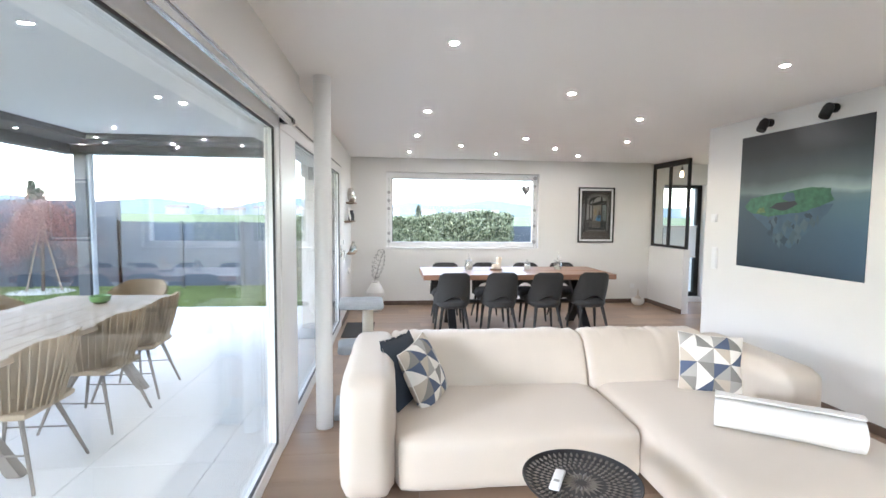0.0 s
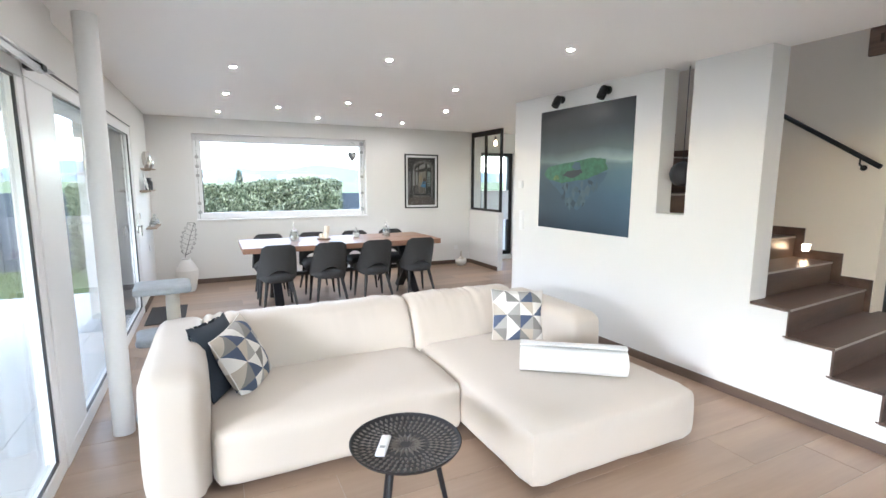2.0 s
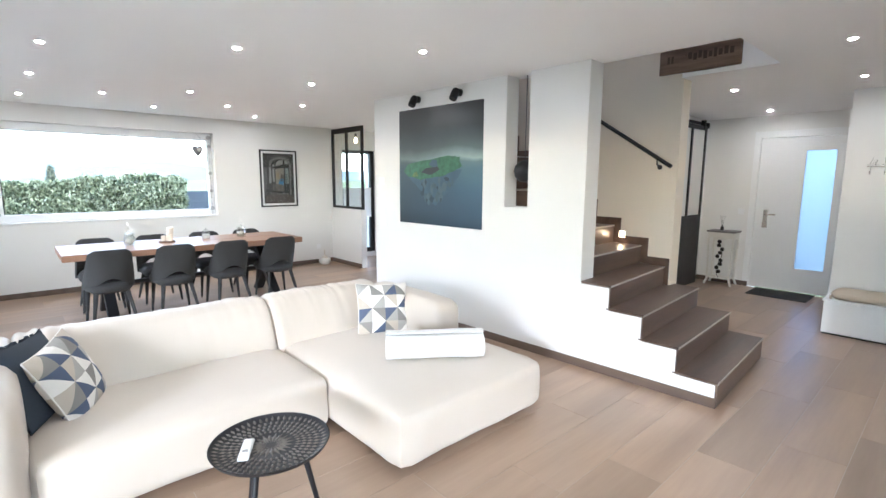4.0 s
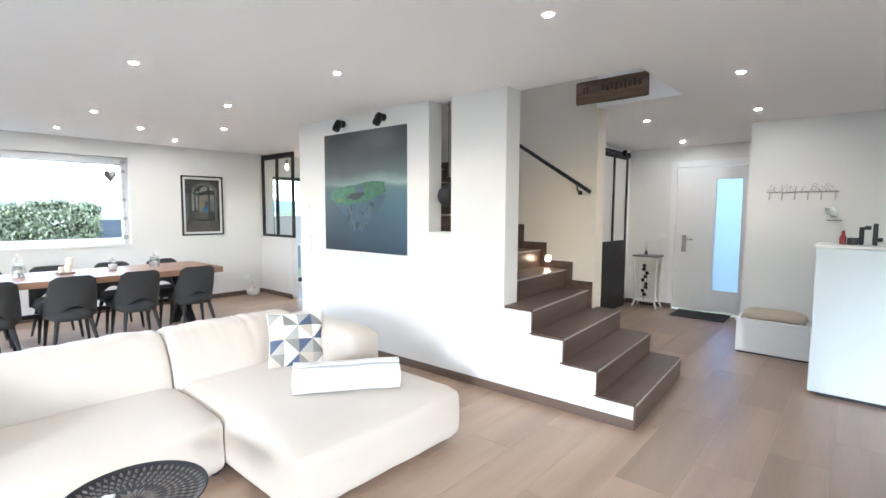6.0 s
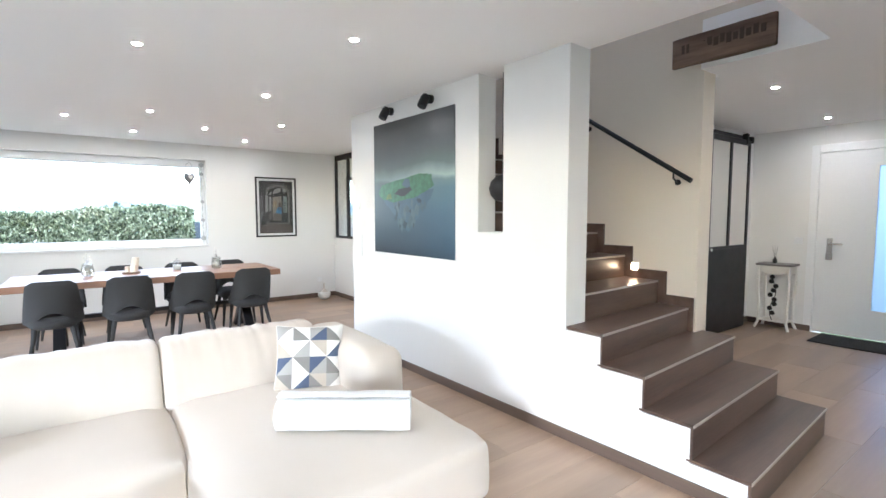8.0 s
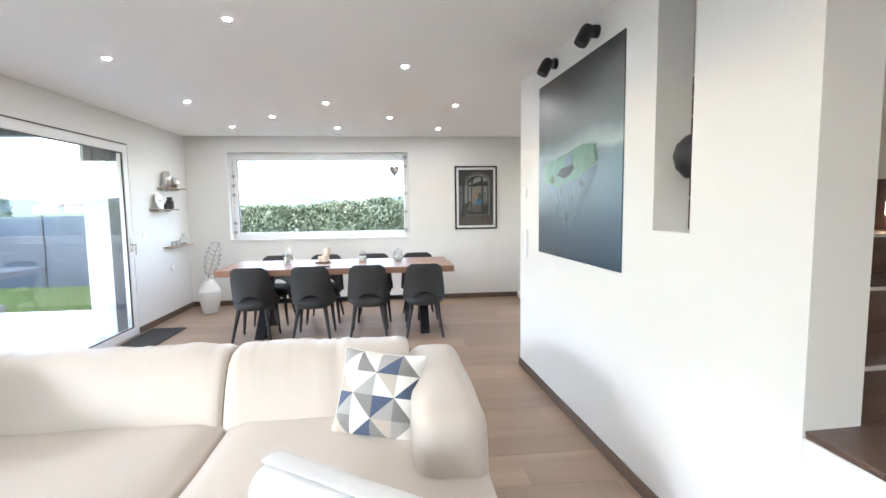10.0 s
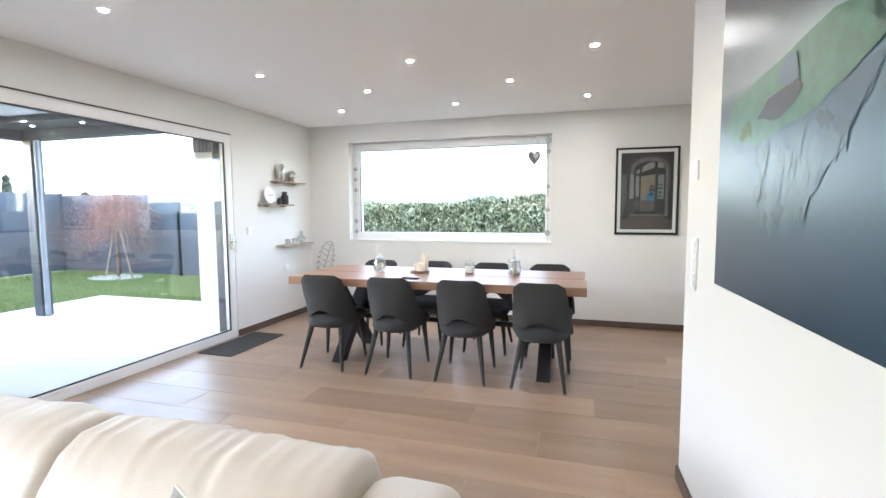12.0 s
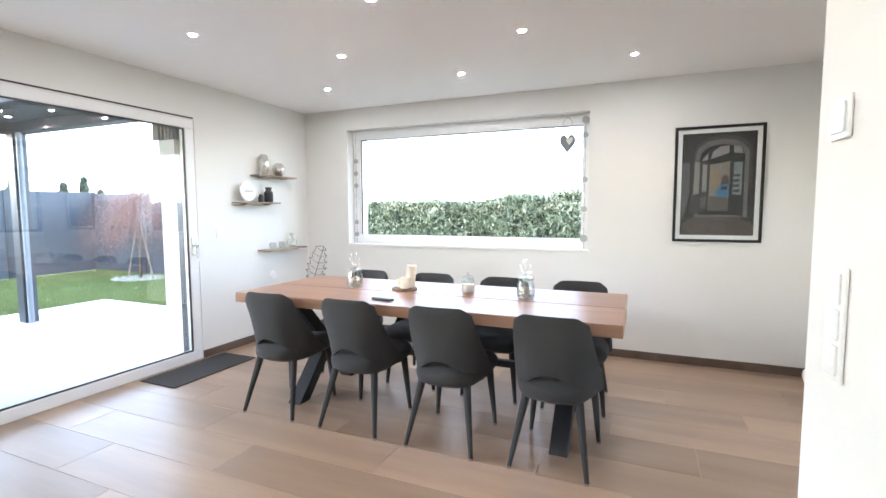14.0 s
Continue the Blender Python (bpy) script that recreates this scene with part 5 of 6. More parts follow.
for s in (-1, 1):
    pts = [Vector((0.0, 0, 0.06))]
    for k in range(7):
        z = 0.08 + 0.065 * k
        w = 0.085 * math.sin(math.pi * (0.18 + 0.8 * k / 7)) + 0.02
        pts += [Vector((s * w, 0.01, z + 0.035)), Vector((s * w * 0.62, 0, z + 0.045))]
        tube(bm, [Vector((0.004 * k, 0, z)), Vector((s * w, 0.01, z + 0.035))], 0.0018, 4)
    pts.append(Vector((0.03, 0, 0.53)))
    tube(bm, pts, 0.0022, 5)
part("wire", bm, BLACK, lf)

wp = thing("white_pot", "small white pot with a bulb on the corner floor", "pot", pose(0.70, 6.64, 0))
part("pot", turned([(0.05, 0), (0.09, 0.03), (0.105, 0.07), (0.10, 0.11), (0.085, 0.125), (0.08, 0.12), (0.09, 0.08), (0.0, 0.05)], 24), CERAMIC, wp, smooth=True)
part("bulb", turned([(0.0, 0.06), (0.05, 0.09), (0.055, 0.125), (0.03, 0.155), (0.012, 0.17), (0.01, 0.26), (0.0, 0.27)], 16), material("bulb_skin", (0.62, 0.57, 0.5), 0.7), wp, smooth=True)
fm = thing("floor_mat", "thin dark rectangular mat by the sliding window", "mat", pose(-3.87, 5.20, 0))
part("surface", soft_box(-0.19, 0.19, -0.40, 0.40, 0.0, 0.010, 0.004, n=4), material("dark_grey_mat", (0.035, 0.033, 0.032), 0.95, bump=0.002, bump_scale=350, fine=0.2), fm)
so = thing("wall_socket", "white wall socket above the baseboard", "socket", pose(0.72, YN - 0.001, 0.30))
part("plate", box(-0.04, 0.04, -0.008, 0, -0.04, 0.04, 0.003, 2), FRAME, so)

# window decorations
hh = thing("hanging_heart", "grey metal heart hanging in the window", "ornament", pose(-1.19, 6.99, 1.93))
def heart(s):
    return [(s * 0.0052 * 16 * math.sin(t) ** 3, s * 0.0058 * (13 * math.cos(t) - 5 * math.cos(2 * t) - 2 * math.cos(3 * t) - math.cos(4 * t)) * 1.25) for t in [2 * math.pi * k / 36 for k in range(36)]]


GREYM = material("grey_zinc", (0.16, 0.16, 0.165), 0.5, metal=0.5, vary=0.12)
part("heart", prism(heart(0.85), -0.012, 0.0, "y"), GREYM, hh)
bm = tube(bmesh.new(), [(0, -0.006, 0.07), (-0.03, -0.006, 0.14), (-0.045, -0.006, 0.19), (0, -0.006, 0.235), (0.045, -0.006, 0.19), (0.03, -0.006, 0.14), (0, -0.006, 0.07)], 0.0015, 5)
part("wire", bm, GREYM, hh)
hi = bmesh.new()
hi.faces.new([hi.verts.new((x * 0.42 + 0.018, -0.0135, z * 0.42 + 0.018)) for x, z in heart(0.85)])
part("inner_heart", hi, material("pale_wood_heart", (0.5, 0.48, 0.45), 0.7), hh)
SHELL = material("capiz_shell", (0.38, 0.38, 0.38), 0.3, scale=30, vary=0.25)
CRYST = material("clear_beads", (0.75, 0.75, 0.75), 0.1, trans=0.5)
for x, sizes in ((-3.50, (0, 0, 1, 1, 1, 0, 0, 1, 1)), (-1.03, (2, 1, 0, 0, 1, 0, 1, 0, 2))):
    g = thing("shell_garland", "hanging garland of grey discs and clear beads beside the window", "garland", pose(x, 6.985, 2.16), "window garlands")
    part("cord", rod(bmesh.new(), (0, 0, -1.16), (0, 0, 0.0), 0.0015, seg=5), CHROME, g)
    for k, s in enumerate(sizes):
        z = -0.03 - 0.135 * k
        if s:
            part("disc", turned([(0.0, -0.003), (0.018 + 0.008 * s, -0.003), (0.018 + 0.008 * s, 0.003), (0.0, 0.003)], 16, pose(0, 0, z, 90)), SHELL, g)
        bm = bmesh.new()
        for q in range(4):
            turned([(0, -0.009), (0.007, 0), (0, 0.009)], 6, pose(0, 0, z - 0.045 - 0.02 * q), bm)
        part("beads", bm, CRYST, g)

# ---- garden ----
GRASS = material("lawn_soil", (0.10, 0.13, 0.045), 0.95, scale=0.6, vary=0.25, bump=0.02, bump_scale=60, fine=0.2)
structure("ground", box(-900, 900, -900, 900, -0.6, -0.09), GRASS, "level green lawn and meadow")
rr = random.Random(11)
verts, faces = [], []
for k in range(60000):
    x = -5.5 - 7.0 * rr.random() ** 1.0
    y = 5.4 + 4.9 * rr.random() if x < -8.15 else 7.05 + 3.2 * rr.random()
    if rr.random() < 0.25:
        x, y = -8.15 - 4.3 * rr.random(), 1.0 + 6 * rr.random()
    a, h, w = rr.uniform(0, 6.28), rr.uniform(0.03, 0.065), rr.uniform(0.003, 0.006)
    c, s = math.cos(a) * w, math.sin(a) * w
    lx, ly = rr.uniform(-0.02, 0.02), rr.uniform(-0.02, 0.02)
    n = len(verts)
    verts += [(x - c, y - s, -0.09), (x + c, y + s, -0.09), (x + lx, y + ly, -0.09 + h)]
    faces.append((n, n + 1, n + 2))
me = bpy.data.meshes.new("grass")
me.from_pydata(verts, [], faces)
me.materials.append(material("grass_blades", (0.21, 0.26, 0.085), 0.7, scale=1.5, vary=0.3))
tagged(new("grass", me), "short green lawn grass", "grass", "", "stuff")

structure("terrace", box(-8.13, XL - 0.09, -5.0, 7.04, -0.3, -0.045), material("terrace_joint", (0.25, 0.24, 0.23), 0.9), "bed of the terrace tiles")
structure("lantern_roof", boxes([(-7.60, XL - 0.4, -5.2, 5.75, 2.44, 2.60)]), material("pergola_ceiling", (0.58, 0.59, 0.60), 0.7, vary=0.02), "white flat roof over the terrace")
structure("pergola_beams", boxes([(-7.70, -7.55, -5.2, 5.83, 2.24, 2.62), (-7.55, XL - 0.4, 5.68, 5.83, 2.24, 2.62), (-7.55, -7.1, -5.2, 5.68, 2.36, 2.439), (-7.1, XL - 0.4, 5.25, 5.68, 2.36, 2.439)], 0.005), ANTH, "anthracite roof beams over the terrace")
for y in (5.72, -4.9):
    po = thing("terrace_post", "anthracite aluminium post of the terrace roof", "post", pose(-7.36, y, -0.03), "terrace posts")
    part("post", box(-0.14, 0.0, -0.07, 0.07, 0.0, 2.27, 0.004), ANTH, po)
    part("downpipe", rod(bmesh.new(), (0.045, -0.03, 0.0), (0.045, -0.03, 2.27), 0.03, seg=14), material("grey_pipe", (0.30, 0.33, 0.37), 0.4), po, smooth=True)
for x, y, z in [(-5.35, -1.6, 2.44), (-5.35, 0.0, 2.44), (-5.35, 1.6, 2.44), (-5.35, 3.25, 2.44), (-7.33, 0.9, 2.36), (-7.33, 2.7, 2.36), (-7.33, 4.5, 2.36), (-7.0, 5.46, 2.36), (-6.2, 5.46, 2.36), (-5.35, 5.46, 2.36)]:
    if x == -5.35 and y == -1.6:
        outdoor = d = downlight(x, y, z, material("terrace_lamp_glow", (0.9, 0.9, 0.9), 0.5, emit=(1.0, 0.93, 0.82), strength=10.0))
    else:
        d = copy_thing(outdoor, pose(x, y, z))
        d["label"] = "round recessed spotlight in the terrace roof"
        d["group"] = "terrace spotlights"
bs2 = structure("wall_outer_reveal", boxes([(XL - 0.52, XL - 0.40, 5.47, 5.9, -0.1, 2.75)]), WHITE, "white outer house wall beside the window")
sg = thing("shutter_guide", "dark vertical shutter guide rail beside the window", "rail")
part("rail", box(XL - 0.22, XL - 0.085, 5.395, 5.418, 0.0, 2.09, 0.002), ANTH, sg)
sh = thing("shutter_stack", "dark folded shutter slats at the top of the window", "shutter")
for k in range(6):
    part("slat", box(XL - 0.40, XL - 0.12, 5.33, 5.345 + 0.0, 1.93, 2.09) if k == 0 else box(XL - 0.38 + 0.045 * k, XL - 0.355 + 0.045 * k, 5.318, 5.332, 1.93, 2.09, 0.003), ANTH, sh)

def fence_run(name, p0, p1, top, n, label):
    f = structure(name, boxes([]) if False else box(0, 0.02, 0, 0.02, -0.09, 0.0), ANTH, label)
    p0, p1 = Vector(p0), Vector(p1)
    d = (p1 - p0) / n
    ang = math.degrees(math.atan2(d.y, d.x))
    f.matrix_basis = pose(p0.x, p0.y, 0, 0, 0, ang)
    L = d.length
    for k in range(n):
        for j in range(6):
            z = -0.06 + j * (top + 0.06) / 6
            part("panel", box(k * L + 0.03, (k + 1) * L - 0.03, -0.012, 0.012, z, z + (top + 0.06) / 6 - 0.0015), FENCE, f)
    for k in range(n + 1):
        part("post", box(k * L - 0.032, k * L + 0.032, -0.035, 0.035, -0.09, top + 0.02, 0.003), ANTH, f)
    return f


FENCE = material("blue_grey_fence_panel", (0.085, 0.10, 0.125), 0.5, scale=2, vary=0.08, bump=0.0005, bump_scale=40)
fence_run("fence_1", (-12.6, -4.0), (-12.6, 9.6), 1.76, 8, "blue-grey panel fence round the garden")
fence_run("fence_2", (-12.6, 9.6), (-9.1, 9.6), 1.72, 2, "blue-grey panel fence round the garden")
fence_run("fence_3", (-9.1, 9.6), (-5.4, 9.6), 1.30, 3, "lower blue-grey panel fence round the garden")
fence_run("fence_4", (-0.75, 9.9), (4.0, 9.9), 1.25, 3, "low blue-grey panel fence behind the hedge")

def leaf_mass(name, label, category, count, place, size, mat, kind="", thing_m=None, parent=None, seed=1):
    r2 = random.Random(seed)
    vs, fs = [], []
    for k in range(count):
        p = place(r2)
        if p is None:
            continue
        q = Euler((r2.uniform(0, 6.28), r2.uniform(0, 6.28), r2.uniform(0, 6.28))).to_matrix()
        s = size * r2.uniform(0.6, 1.3)
        n = len(vs)
        for v in ((-s, 0, 0), (0, s * 0.42, s * 0.1), (s, 0, 0), (0, -s * 0.42, s * 0.1)):
            vs.append(tuple(p + q @ Vector(v)))
        fs.append((n, n + 1, n + 2, n + 3))
    me = bpy.data.meshes.new(name)
    me.from_pydata(vs, [], fs)
    me.materials.append(mat)
    ob = new(name, me)
    ob.parent = parent
    return tagged(ob, label, category, "", kind)


def leaf_material(name, a, b, rough=0.35):
    m = bpy.data.materials.new(name)
    m.use_nodes = True
    nt = m.node_tree
    bs = nt.nodes["Principled BSDF"]
    g = nt.nodes.new("ShaderNodeNewGeometry")
    cr = nt.nodes.new("ShaderNodeValToRGB")
    cr.color_ramp.elements[0].color, cr.color_ramp.elements[1].color = (*a, 1), (*b, 1)
    nt.links.new(g.outputs["Random Per Island"], cr.inputs[0])
    nt.links.new(cr.outputs[0], bs.inputs["Base Color"])
    bs.inputs["Roughness"].default_value = rough
    return m


# The pale end of the leaf colours stands for glints on glossy leaves.
LAUREL = leaf_material("laurel_leaves", (0.03, 0.05, 0.02), (0.50, 0.53, 0.34), 0.22)
def hedge_point(r2):
    x = r2.uniform(-5.6, -0.78)
    top = 1.42 + 0.10 * noise.noise(Vector((x * 1.4, 0, 0))) + 0.05 * noise.noise(Vector((x * 4, 3, 0))) + (0.15 * math.exp(-((x + 1.6) / 0.7) ** 2)) + 0.05 * noise.noise(Vector((x * 9, 1, 0))) + 0.04 * noise.noise(Vector((x * 22, 2, 0))) + 0.04 * r2.random() ** 3
    z = -0.08 + (top + 0.08) * (1 - r2.random() ** 1.6)
    y = 9.35 + 0.5 * r2.random() ** 1.5 + 0.12 * noise.noise(Vector((x * 3, z * 3, 0)))
    return Vector((x, y, z))


hd = thing("hedge", "dense green cherry laurel hedge outside the dining window", "hedge")
leaf_mass("leaves", "", "", 60000, hedge_point, 0.038, LAUREL, "stuff", parent=hd, seed=5)
# Larger, darker leaves behind: the hedge's inner shade put into their colour.
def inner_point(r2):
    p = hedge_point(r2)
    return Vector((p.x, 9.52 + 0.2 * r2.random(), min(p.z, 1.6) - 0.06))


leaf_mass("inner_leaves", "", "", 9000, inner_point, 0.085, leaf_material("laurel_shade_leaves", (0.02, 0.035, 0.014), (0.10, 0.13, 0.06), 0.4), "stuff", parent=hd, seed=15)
bm = bmesh.new()
rr = random.Random(6)
for k in range(22):
    x = -5.5 + 0.22 * k
    rod(bm, (x, 9.65, -0.1), (x + rr.uniform(-0.1, 0.1), 9.65, 1.15), 0.015, 0.006, 6)
part("stems", bm, material("hedge_bark", (0.10, 0.075, 0.05), 0.9), hd)
# Dark block added for the hedge's inside, with the shade in its colour.
part("core", box(-5.55, -0.85, 9.68, 9.9, -0.09, 1.2), material("shaded_foliage_core", (0.02, 0.03, 0.012), 0.95, vary=0.3), hd)

tr = thing("weeping_maple", "small weeping red-leaved tree with stakes in a ring of pale gravel", "tree", pose(-10.25, 9.05, 0))
BARK = material("young_bark", (0.16, 0.12, 0.09), 0.9, vary=0.2, bump=0.003)
part("trunk", tube(rod(bmesh.new(), (0, 0, -0.09), (0.03, 0, 0.9), 0.032, 0.026, 10), [(0.03, 0, 0.9), (0.0, 0.03, 1.35), (0.06, 0.0, 1.62)], 0.022, 8), BARK, tr, smooth=True)
limbs = bmesh.new()
rr = random.Random(7)
tips = []
for k in range(22):
    a = 6.283 * k / 22 + rr.uniform(-0.2, 0.2)
    r = rr.uniform(0.5, 1.15)
    base = Vector((0.03, 0.01, rr.uniform(1.2, 1.6)))
    pts = [base]
    for s in (0.3, 0.6, 0.85, 1.0):
        pts.append(base + Vector((math.cos(a) * r * s, math.sin(a) * r * s, 0.35 * math.sin(s * math.pi * 0.55) - 1.5 * max(0, s - 0.4) ** 1.2 * rr.uniform(0.8, 1.5))))
    for p, q in zip(pts, pts[1:]):
        rod(limbs, p, q, 0.009, 0.005, 6)
    tips += [(p, q) for p, q in zip(pts[1:], pts[2:])]
part("limbs", limbs, BARK, tr)
def maple_point(r2):
    p, q = tips[r2.randrange(len(tips))]
    c = p.lerp(q, r2.random())
    return c + Vector((r2.gauss(0, 0.09), r2.gauss(0, 0.09), r2.gauss(-0.12, 0.17)))


leaf_mass("crown", "", "", 13000, maple_point, 0.019, leaf_material("red_maple_leaves", (0.20, 0.085, 0.07), (0.42, 0.22, 0.18), 0.6), "stuff", parent=tr, seed=8)
part("stake", rod(bmesh.new(), (0.32, 0.05, -0.09), (0.06, 0.0, 1.15), 0.017, seg=8), SHELF, tr)
part("stake", rod(bmesh.new(), (-0.24, -0.1, -0.09), (-0.01, 0.0, 1.15), 0.017, seg=8), SHELF, tr)
gv = bmesh.new()
for k in range(900):
    a, r = rr.uniform(0, 6.28), 0.55 * math.sqrt(rr.random())
    s = rr.uniform(0.015, 0.035)
    turned([(0, -s * 0.3), (s, 0), (0, s * 0.5)], 5, pose(-10.25 + r * math.cos(a), 9.0 + r * math.sin(a) * 0.8, -0.075, 0, 0, rr.uniform(0, 90)), gv)
tagged(link_mesh("gravel_ring", gv, material("pale_gravel", (0.55, 0.53, 0.50), 0.9, vary=0.2)), "pale gravel ring round the tree", "gravel", "", "stuff")

# far land
def ridge(name, y, z0, h, seed, mat, label, x0=-260, x1=200, n=90):
    bm = bmesh.new()
    lo, hi = [], []
    for i in range(n + 1):
        x = x0 + (x1 - x0) * i / n
        z = z0 + h * (0.55 + 0.6 * noise.noise(Vector((x * 0.012 + seed, 0, 0))) + 0.12 * noise.noise(Vector((x * 0.08, seed, 0))))
        lo.append(bm.verts.new((x, y, -0.5)))
        hi.append(bm.verts.new((x, y + 4, z)))
    for i in range(n):
        bm.faces.new((lo[i], lo[i + 1], hi[i + 1], hi[i]))
    structure(name, bm, mat, label)


# Distance haze is mixed into the hills' blue-grey colour.
ridge("backdrop_hills", 600, 3, 22, 2, material("hazy_far_hills", (0.20, 0.25, 0.31), 0.95, scale=0.02, vary=0.15), "hills on the horizon with pale blue haze in their colour", -900, 900)
rr = random.Random(21)
FAR_A = material("far_house_wall", (0.36, 0.36, 0.37), 0.9, vary=0.05)
FAR_B = material("far_roof", (0.22, 0.16, 0.13), 0.9, vary=0.1)
for k in range(26):
    x = -420 + 20 * k + rr.uniform(-9, 9)
    y = 330 + rr.uniform(-30, 90)
    w, d, h = rr.uniform(8, 16), rr.uniform(7, 10), rr.uniform(3, 6)
    fh = thing("far_house", "small pale house far away across the meadow", "house", pose(x, y, -0.1), "far village houses")
    part("wall", boxes([(-w / 2, w / 2, -d / 2, d / 2, 0, h)]), FAR_A, fh)
    part("roof", prism([(-d / 2 - 0.4, h), (d / 2 + 0.4, h), (0, h + 2.2)], -w / 2 - 0.3, w / 2 + 0.3, "x"), FAR_B, fh)
# Needle greens are lightened to carry the haze of distance.
FIR = leaf_material("hazy_fir_needles", (0.07, 0.09, 0.07), (0.15, 0.17, 0.12), 0.8)
def fir(x, y, h, seed):
    t = thing("conifer", "dark conifer beyond the garden fence", "tree", pose(x, y, -0.1), "far conifers")
    part("trunk", rod(bmesh.new(), (0, 0, 0), (0, 0, h), 0.18, 0.03, 8), BARK, t)
    def pt(r2):
        z = h * (0.12 + 0.88 * r2.random())
        r = (1 - z / h) * h * 0.2 * (0.5 + 0.5 * abs(math.sin(z * 3))) + 0.1
        a = r2.uniform(0, 6.28)
        q = r * math.sqrt(r2.random())
        return Vector((q * math.cos(a), q * math.sin(a), z))
    leaf_mass("crown", "", "", 1500, pt, 0.28, FIR, "stuff", parent=t, seed=seed)


for k, (x, y, h) in enumerate(((-44, 26, 3.6), (-41, 27, 3.0), (-50, 31, 4.6), (-38, 29, 2.8), (-60, 30, 5), (-34, 44, 3.4), (-36, 46, 4.2), (-0.2, 60, 2.6))):
    fir(x, y, h, 30 + k)

# outdoor dining set
OAKT = wood("pale_teak", (0.50, 0.39, 0.28), (0.36, 0.27, 0.19), 0.55, "Y", grain=1.0)
WICK = material("natural_wicker", (0.36, 0.28, 0.19), 0.7, scale=30, vary=0.15, bump=0.004, bump_scale=140, fine=0.12)
LEGM = material("taupe_metal", (0.16, 0.14, 0.12), 0.5, metal=0.2, vary=0.08)
ot = thing("terrace_table", "pale teak terrace table on dark splayed legs", "table", pose(0, 0, -0.03))
for k in range(7):
    part("slat", box(-6.40 + 0.142 * k, -6.40 + 0.142 * k + 0.138, 1.45, 3.63, 0.735, 0.77, 0.003), OAKT, ot)
for y in (1.85, 3.25):
    part("leg", prism([(-6.25, 0), (-6.17, 0), (-5.70, 0.735), (-5.78, 0.735)], y, y + 0.06, "y"), LEGM, ot)
    part("leg", prism([(-5.63, 0), (-5.55, 0), (-6.02, 0.735), (-6.10, 0.735)], y + 0.061, y + 0.121, "y"), LEGM, ot)
bw = thing("green_bowl", "small green bowl on the terrace table", "bowl", pose(-5.86, 3.25, 0.74))
part("bowl", turned([(0.04, 0), (0.07, 0.02), (0.08, 0.06), (0.074, 0.062), (0.06, 0.025), (0.0, 0.01)], 20), material("green_glaze", (0.16, 0.28, 0.10), 0.35, vary=0.1), bw, smooth=True)


def wicker_chair(m):
    """Faces +x, seat centre at the origin."""
    c = thing("wicker_chair", "natural wicker bucket chair with slim dark metal legs", "chair", m, "chairs round the terrace table")
    nu, nv = 28, 14
    bm = bmesh.new()
    g = []
    for i in range(nu + 1):
        u = 2 * i / nu - 1
        a = u * 2.05
        top = 0.83 - 0.20 * max(0, abs(u) - 0.30) ** 1.1 / 0.62
        row = []
        for j in range(nv + 1):
            v = j / nv
            z = 0.42 + (top - 0.42) * v
            r = 0.19 + 0.085 * v ** 0.7
            row.append(bm.verts.new((-math.cos(a) * r * (1.1 - 0.05 * v) - 0.03 * v, math.sin(a) * r * 1.05, z)))
        g.append(row)
    for i in range(nu):
        for j in range(nv):
            bm.faces.new((g[i][j], g[i + 1][j], g[i + 1][j + 1], g[i][j + 1]))
    bmesh.ops.solidify(bm, geom=bm.faces[:], thickness=0.014)
    part("shell", bm, WICK, c, smooth=True)
    part("seat", soft_box(-0.21, 0.24, -0.21, 0.21, 0.40, 0.445, 0.02, n=6), WICK, c, smooth=True)
    rib = bmesh.new()
    for i in range(0, nu + 1, 1):
        u = 2 * i / nu - 1
        a = u * 2.05
        top = 0.83 - 0.20 * max(0, abs(u) - 0.30) ** 1.1 / 0.62
        pts = []
        for v in (0.02, 0.5, 1.0):
            r = 0.20 + 0.088 * v ** 0.7
            pts.append((-math.cos(a) * r * (1.1 - 0.05 * v) - 0.03 * v, math.sin(a) * r * 1.05, 0.42 + (top - 0.42) * v))
        tube(rib, pts, 0.005, 5)
    part("ribs", rib, WICK, c)
    for sx in (-1, 1):
        for sy in (-1, 1):
            part("leg", rod(bmesh.new(), (sx * 0.13, sy * 0.13, 0.41), (sx * 0.25, sy * 0.23, 0.0), 0.014, 0.009, 8), LEGM, c, smooth=True)
    part("brace", boxes([(-0.19, 0.19, -0.19, -0.182, 0.2, 0.208), (-0.19, 0.19, 0.182, 0.19, 0.2, 0.208)]), LEGM, c)
    return c


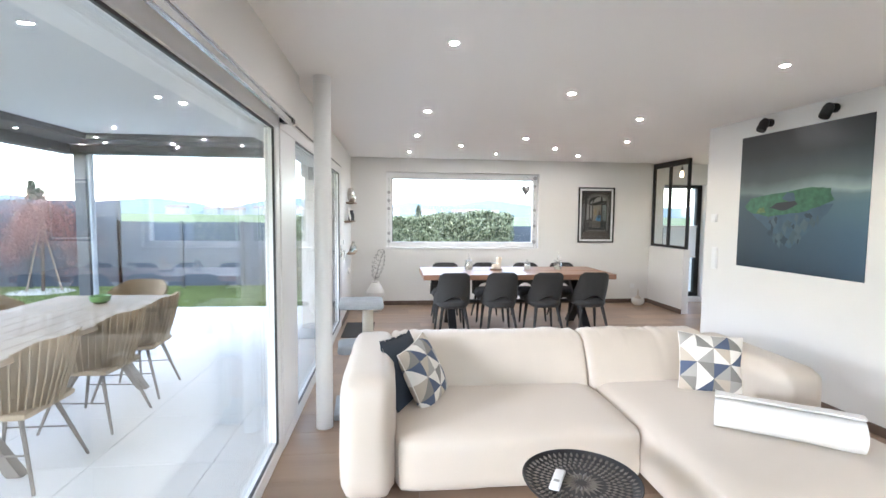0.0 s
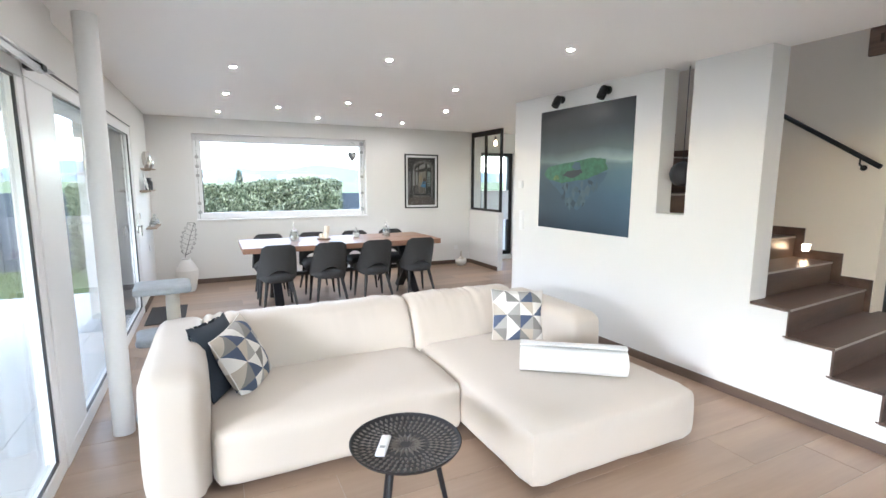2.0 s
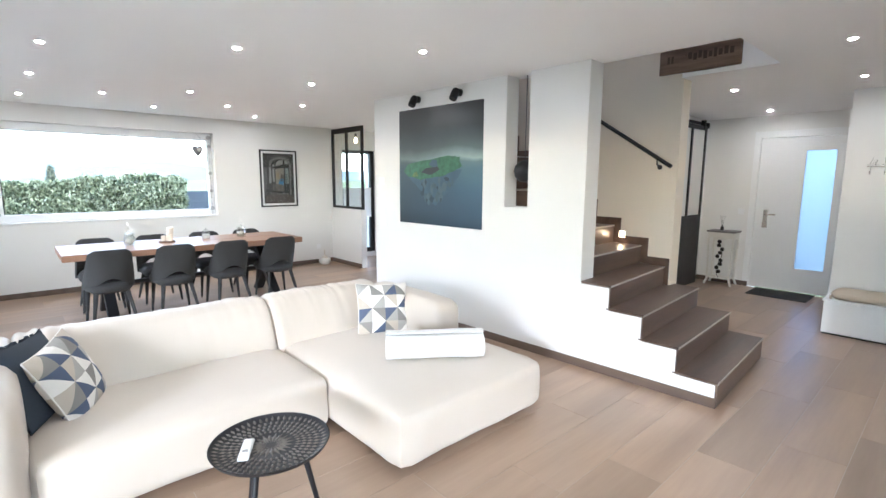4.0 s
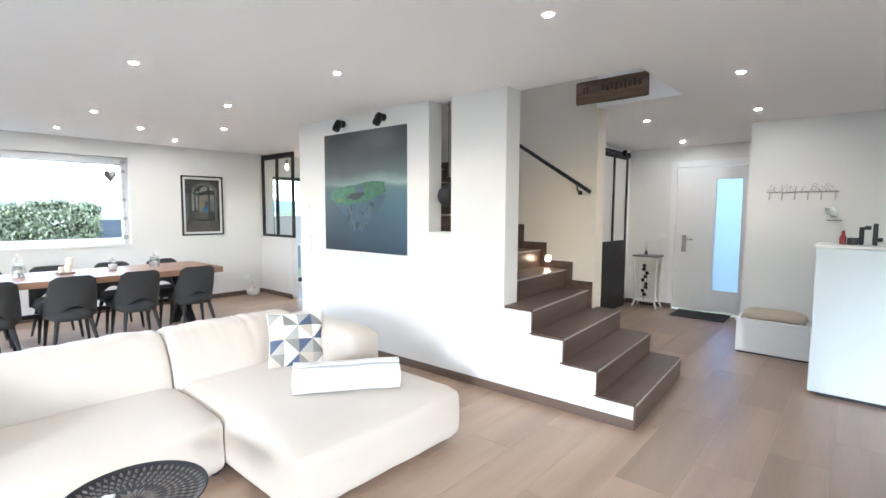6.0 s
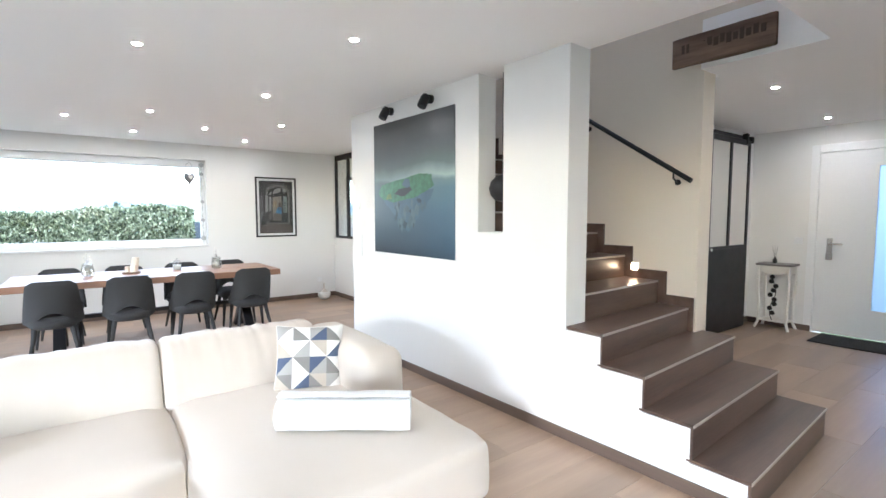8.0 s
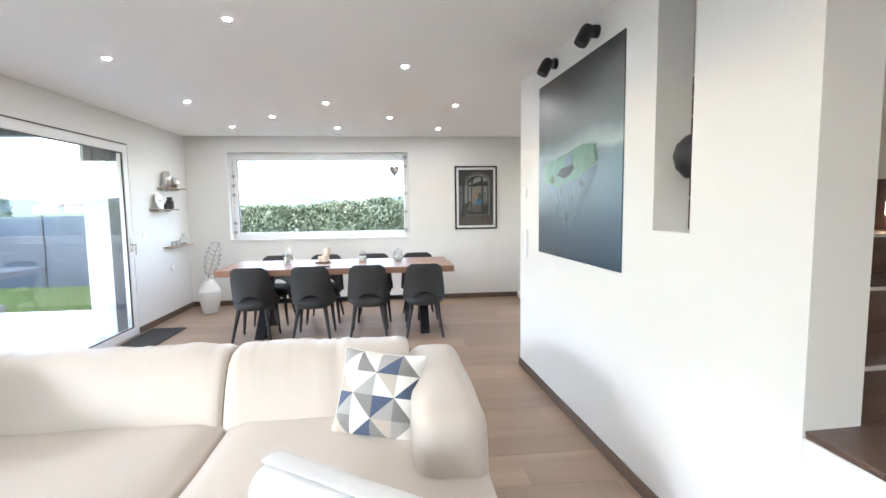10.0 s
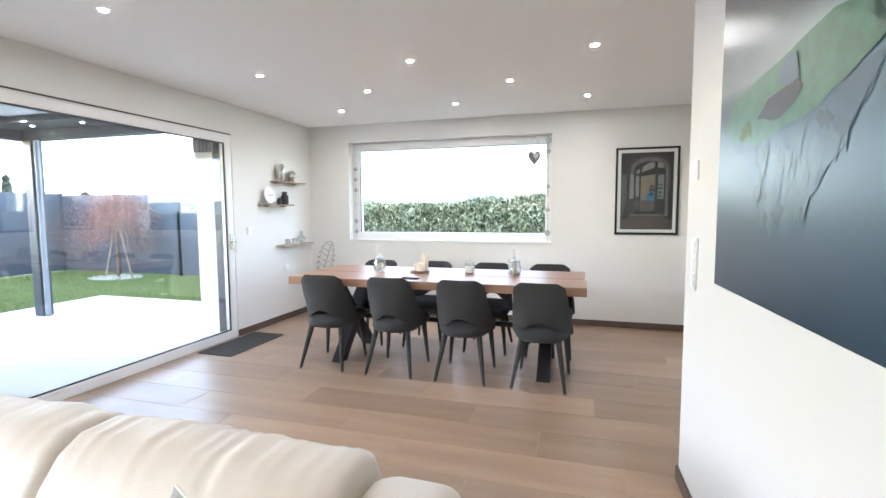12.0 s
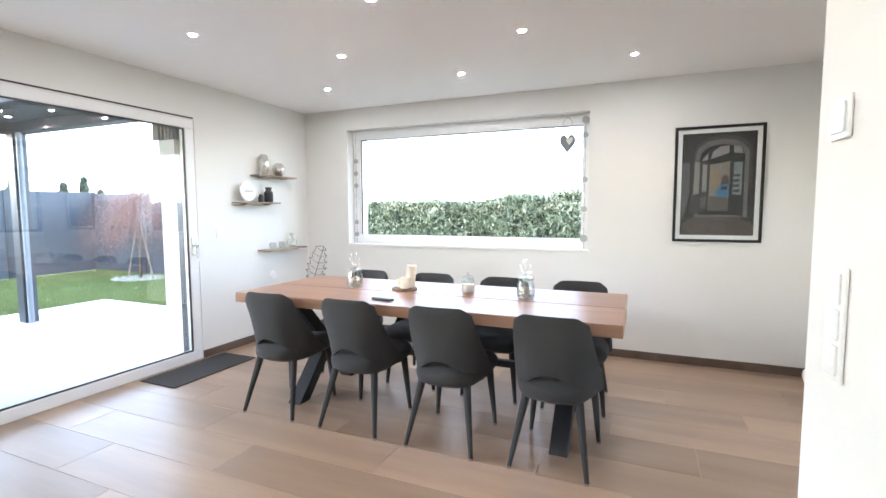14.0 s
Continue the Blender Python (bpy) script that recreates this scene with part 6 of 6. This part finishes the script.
w0 = wicker_chair(pose(-5.60, 1.95, -0.03, 0, 0, 180))
for m in (pose(-5.58, 2.68, -0.03, 0, 0, 176), pose(-5.60, 3.28, -0.03, 0, 0, 184), pose(-6.0, 3.98, -0.03, 0, 0, -95), pose(-6.72, 2.0, -0.03, 0, 0, 0), pose(-6.75, 2.75, -0.03, 0, 0, 4), pose(-6.72, 3.4, -0.03)):
    copy_thing(w0, m)

# ---- floor and terrace tiles ----
fl = structure("floor", box(XL - 0.03, XL + 0.02, -3.6, -3.58, -0.19, -0.18), GROUT, "brown wood-look planks laid in staggered rows")
rr = random.Random(17)
shared = {}
L, Wd = 1.2, 0.30
row = -12
y = 4.39 - 0.30 * 27
k = 0
count = 0
extra = bmesh.new()
while y < YN:
    x = XL - 0.03 - L * ((k * 0.37) % 1.0)
    while x < 4.5:
        a, b, c, d = max(x, XL - 0.03), min(x + L, 4.5), max(y, -3.6), min(y + Wd, YN)
        if b - a > 0.02 and d - c > 0.02:
            if y > -1.6 and count < 262 and not (a > 3.0 and y > 2.0):
                key = (round(b - a, 3), round(d - c, 3))
                if key not in shared:
                    shared[key] = part("plank", box(0.0012, b - a - 0.0012, 0.0012, d - c - 0.0012, -0.009, 0.0, 0.0008), PLANK, fl)
                    o = shared[key]
                else:
                    o = new("plank", shared[key].data)
                    o.parent = fl
                o.matrix_basis = pose(a, c, 0)
                count += 1
            else:
                add_box(extra, a + 0.0012, b - 0.0012, c + 0.0012, d - 0.0012, -0.009, 0.0)
        x += L
    y += Wd
    k += 1
part("far_planks", extra, PLANK, fl, kind="stuff")
te = bpy.data.objects["terrace"]
sh2 = {}
for i in range(6):
    for j in range(18):
        x, y = -8.13 + 0.72 * i, 7.04 - 0.72 * (j + 1)
        b = min(0.72, XL - 0.09 - x)
        if b < 0.05 or y < -5:
            continue
        key = round(b, 3)
        if key not in sh2:
            sh2[key] = part("tile", box(0.002, b - 0.002, 0.002, 0.718, -0.05, -0.03, 0.001), TERR, te)
            o = sh2[key]
        else:
            o = new("tile", sh2[key].data)
            o.parent = te
        o.matrix_basis = pose(x, y, 0)
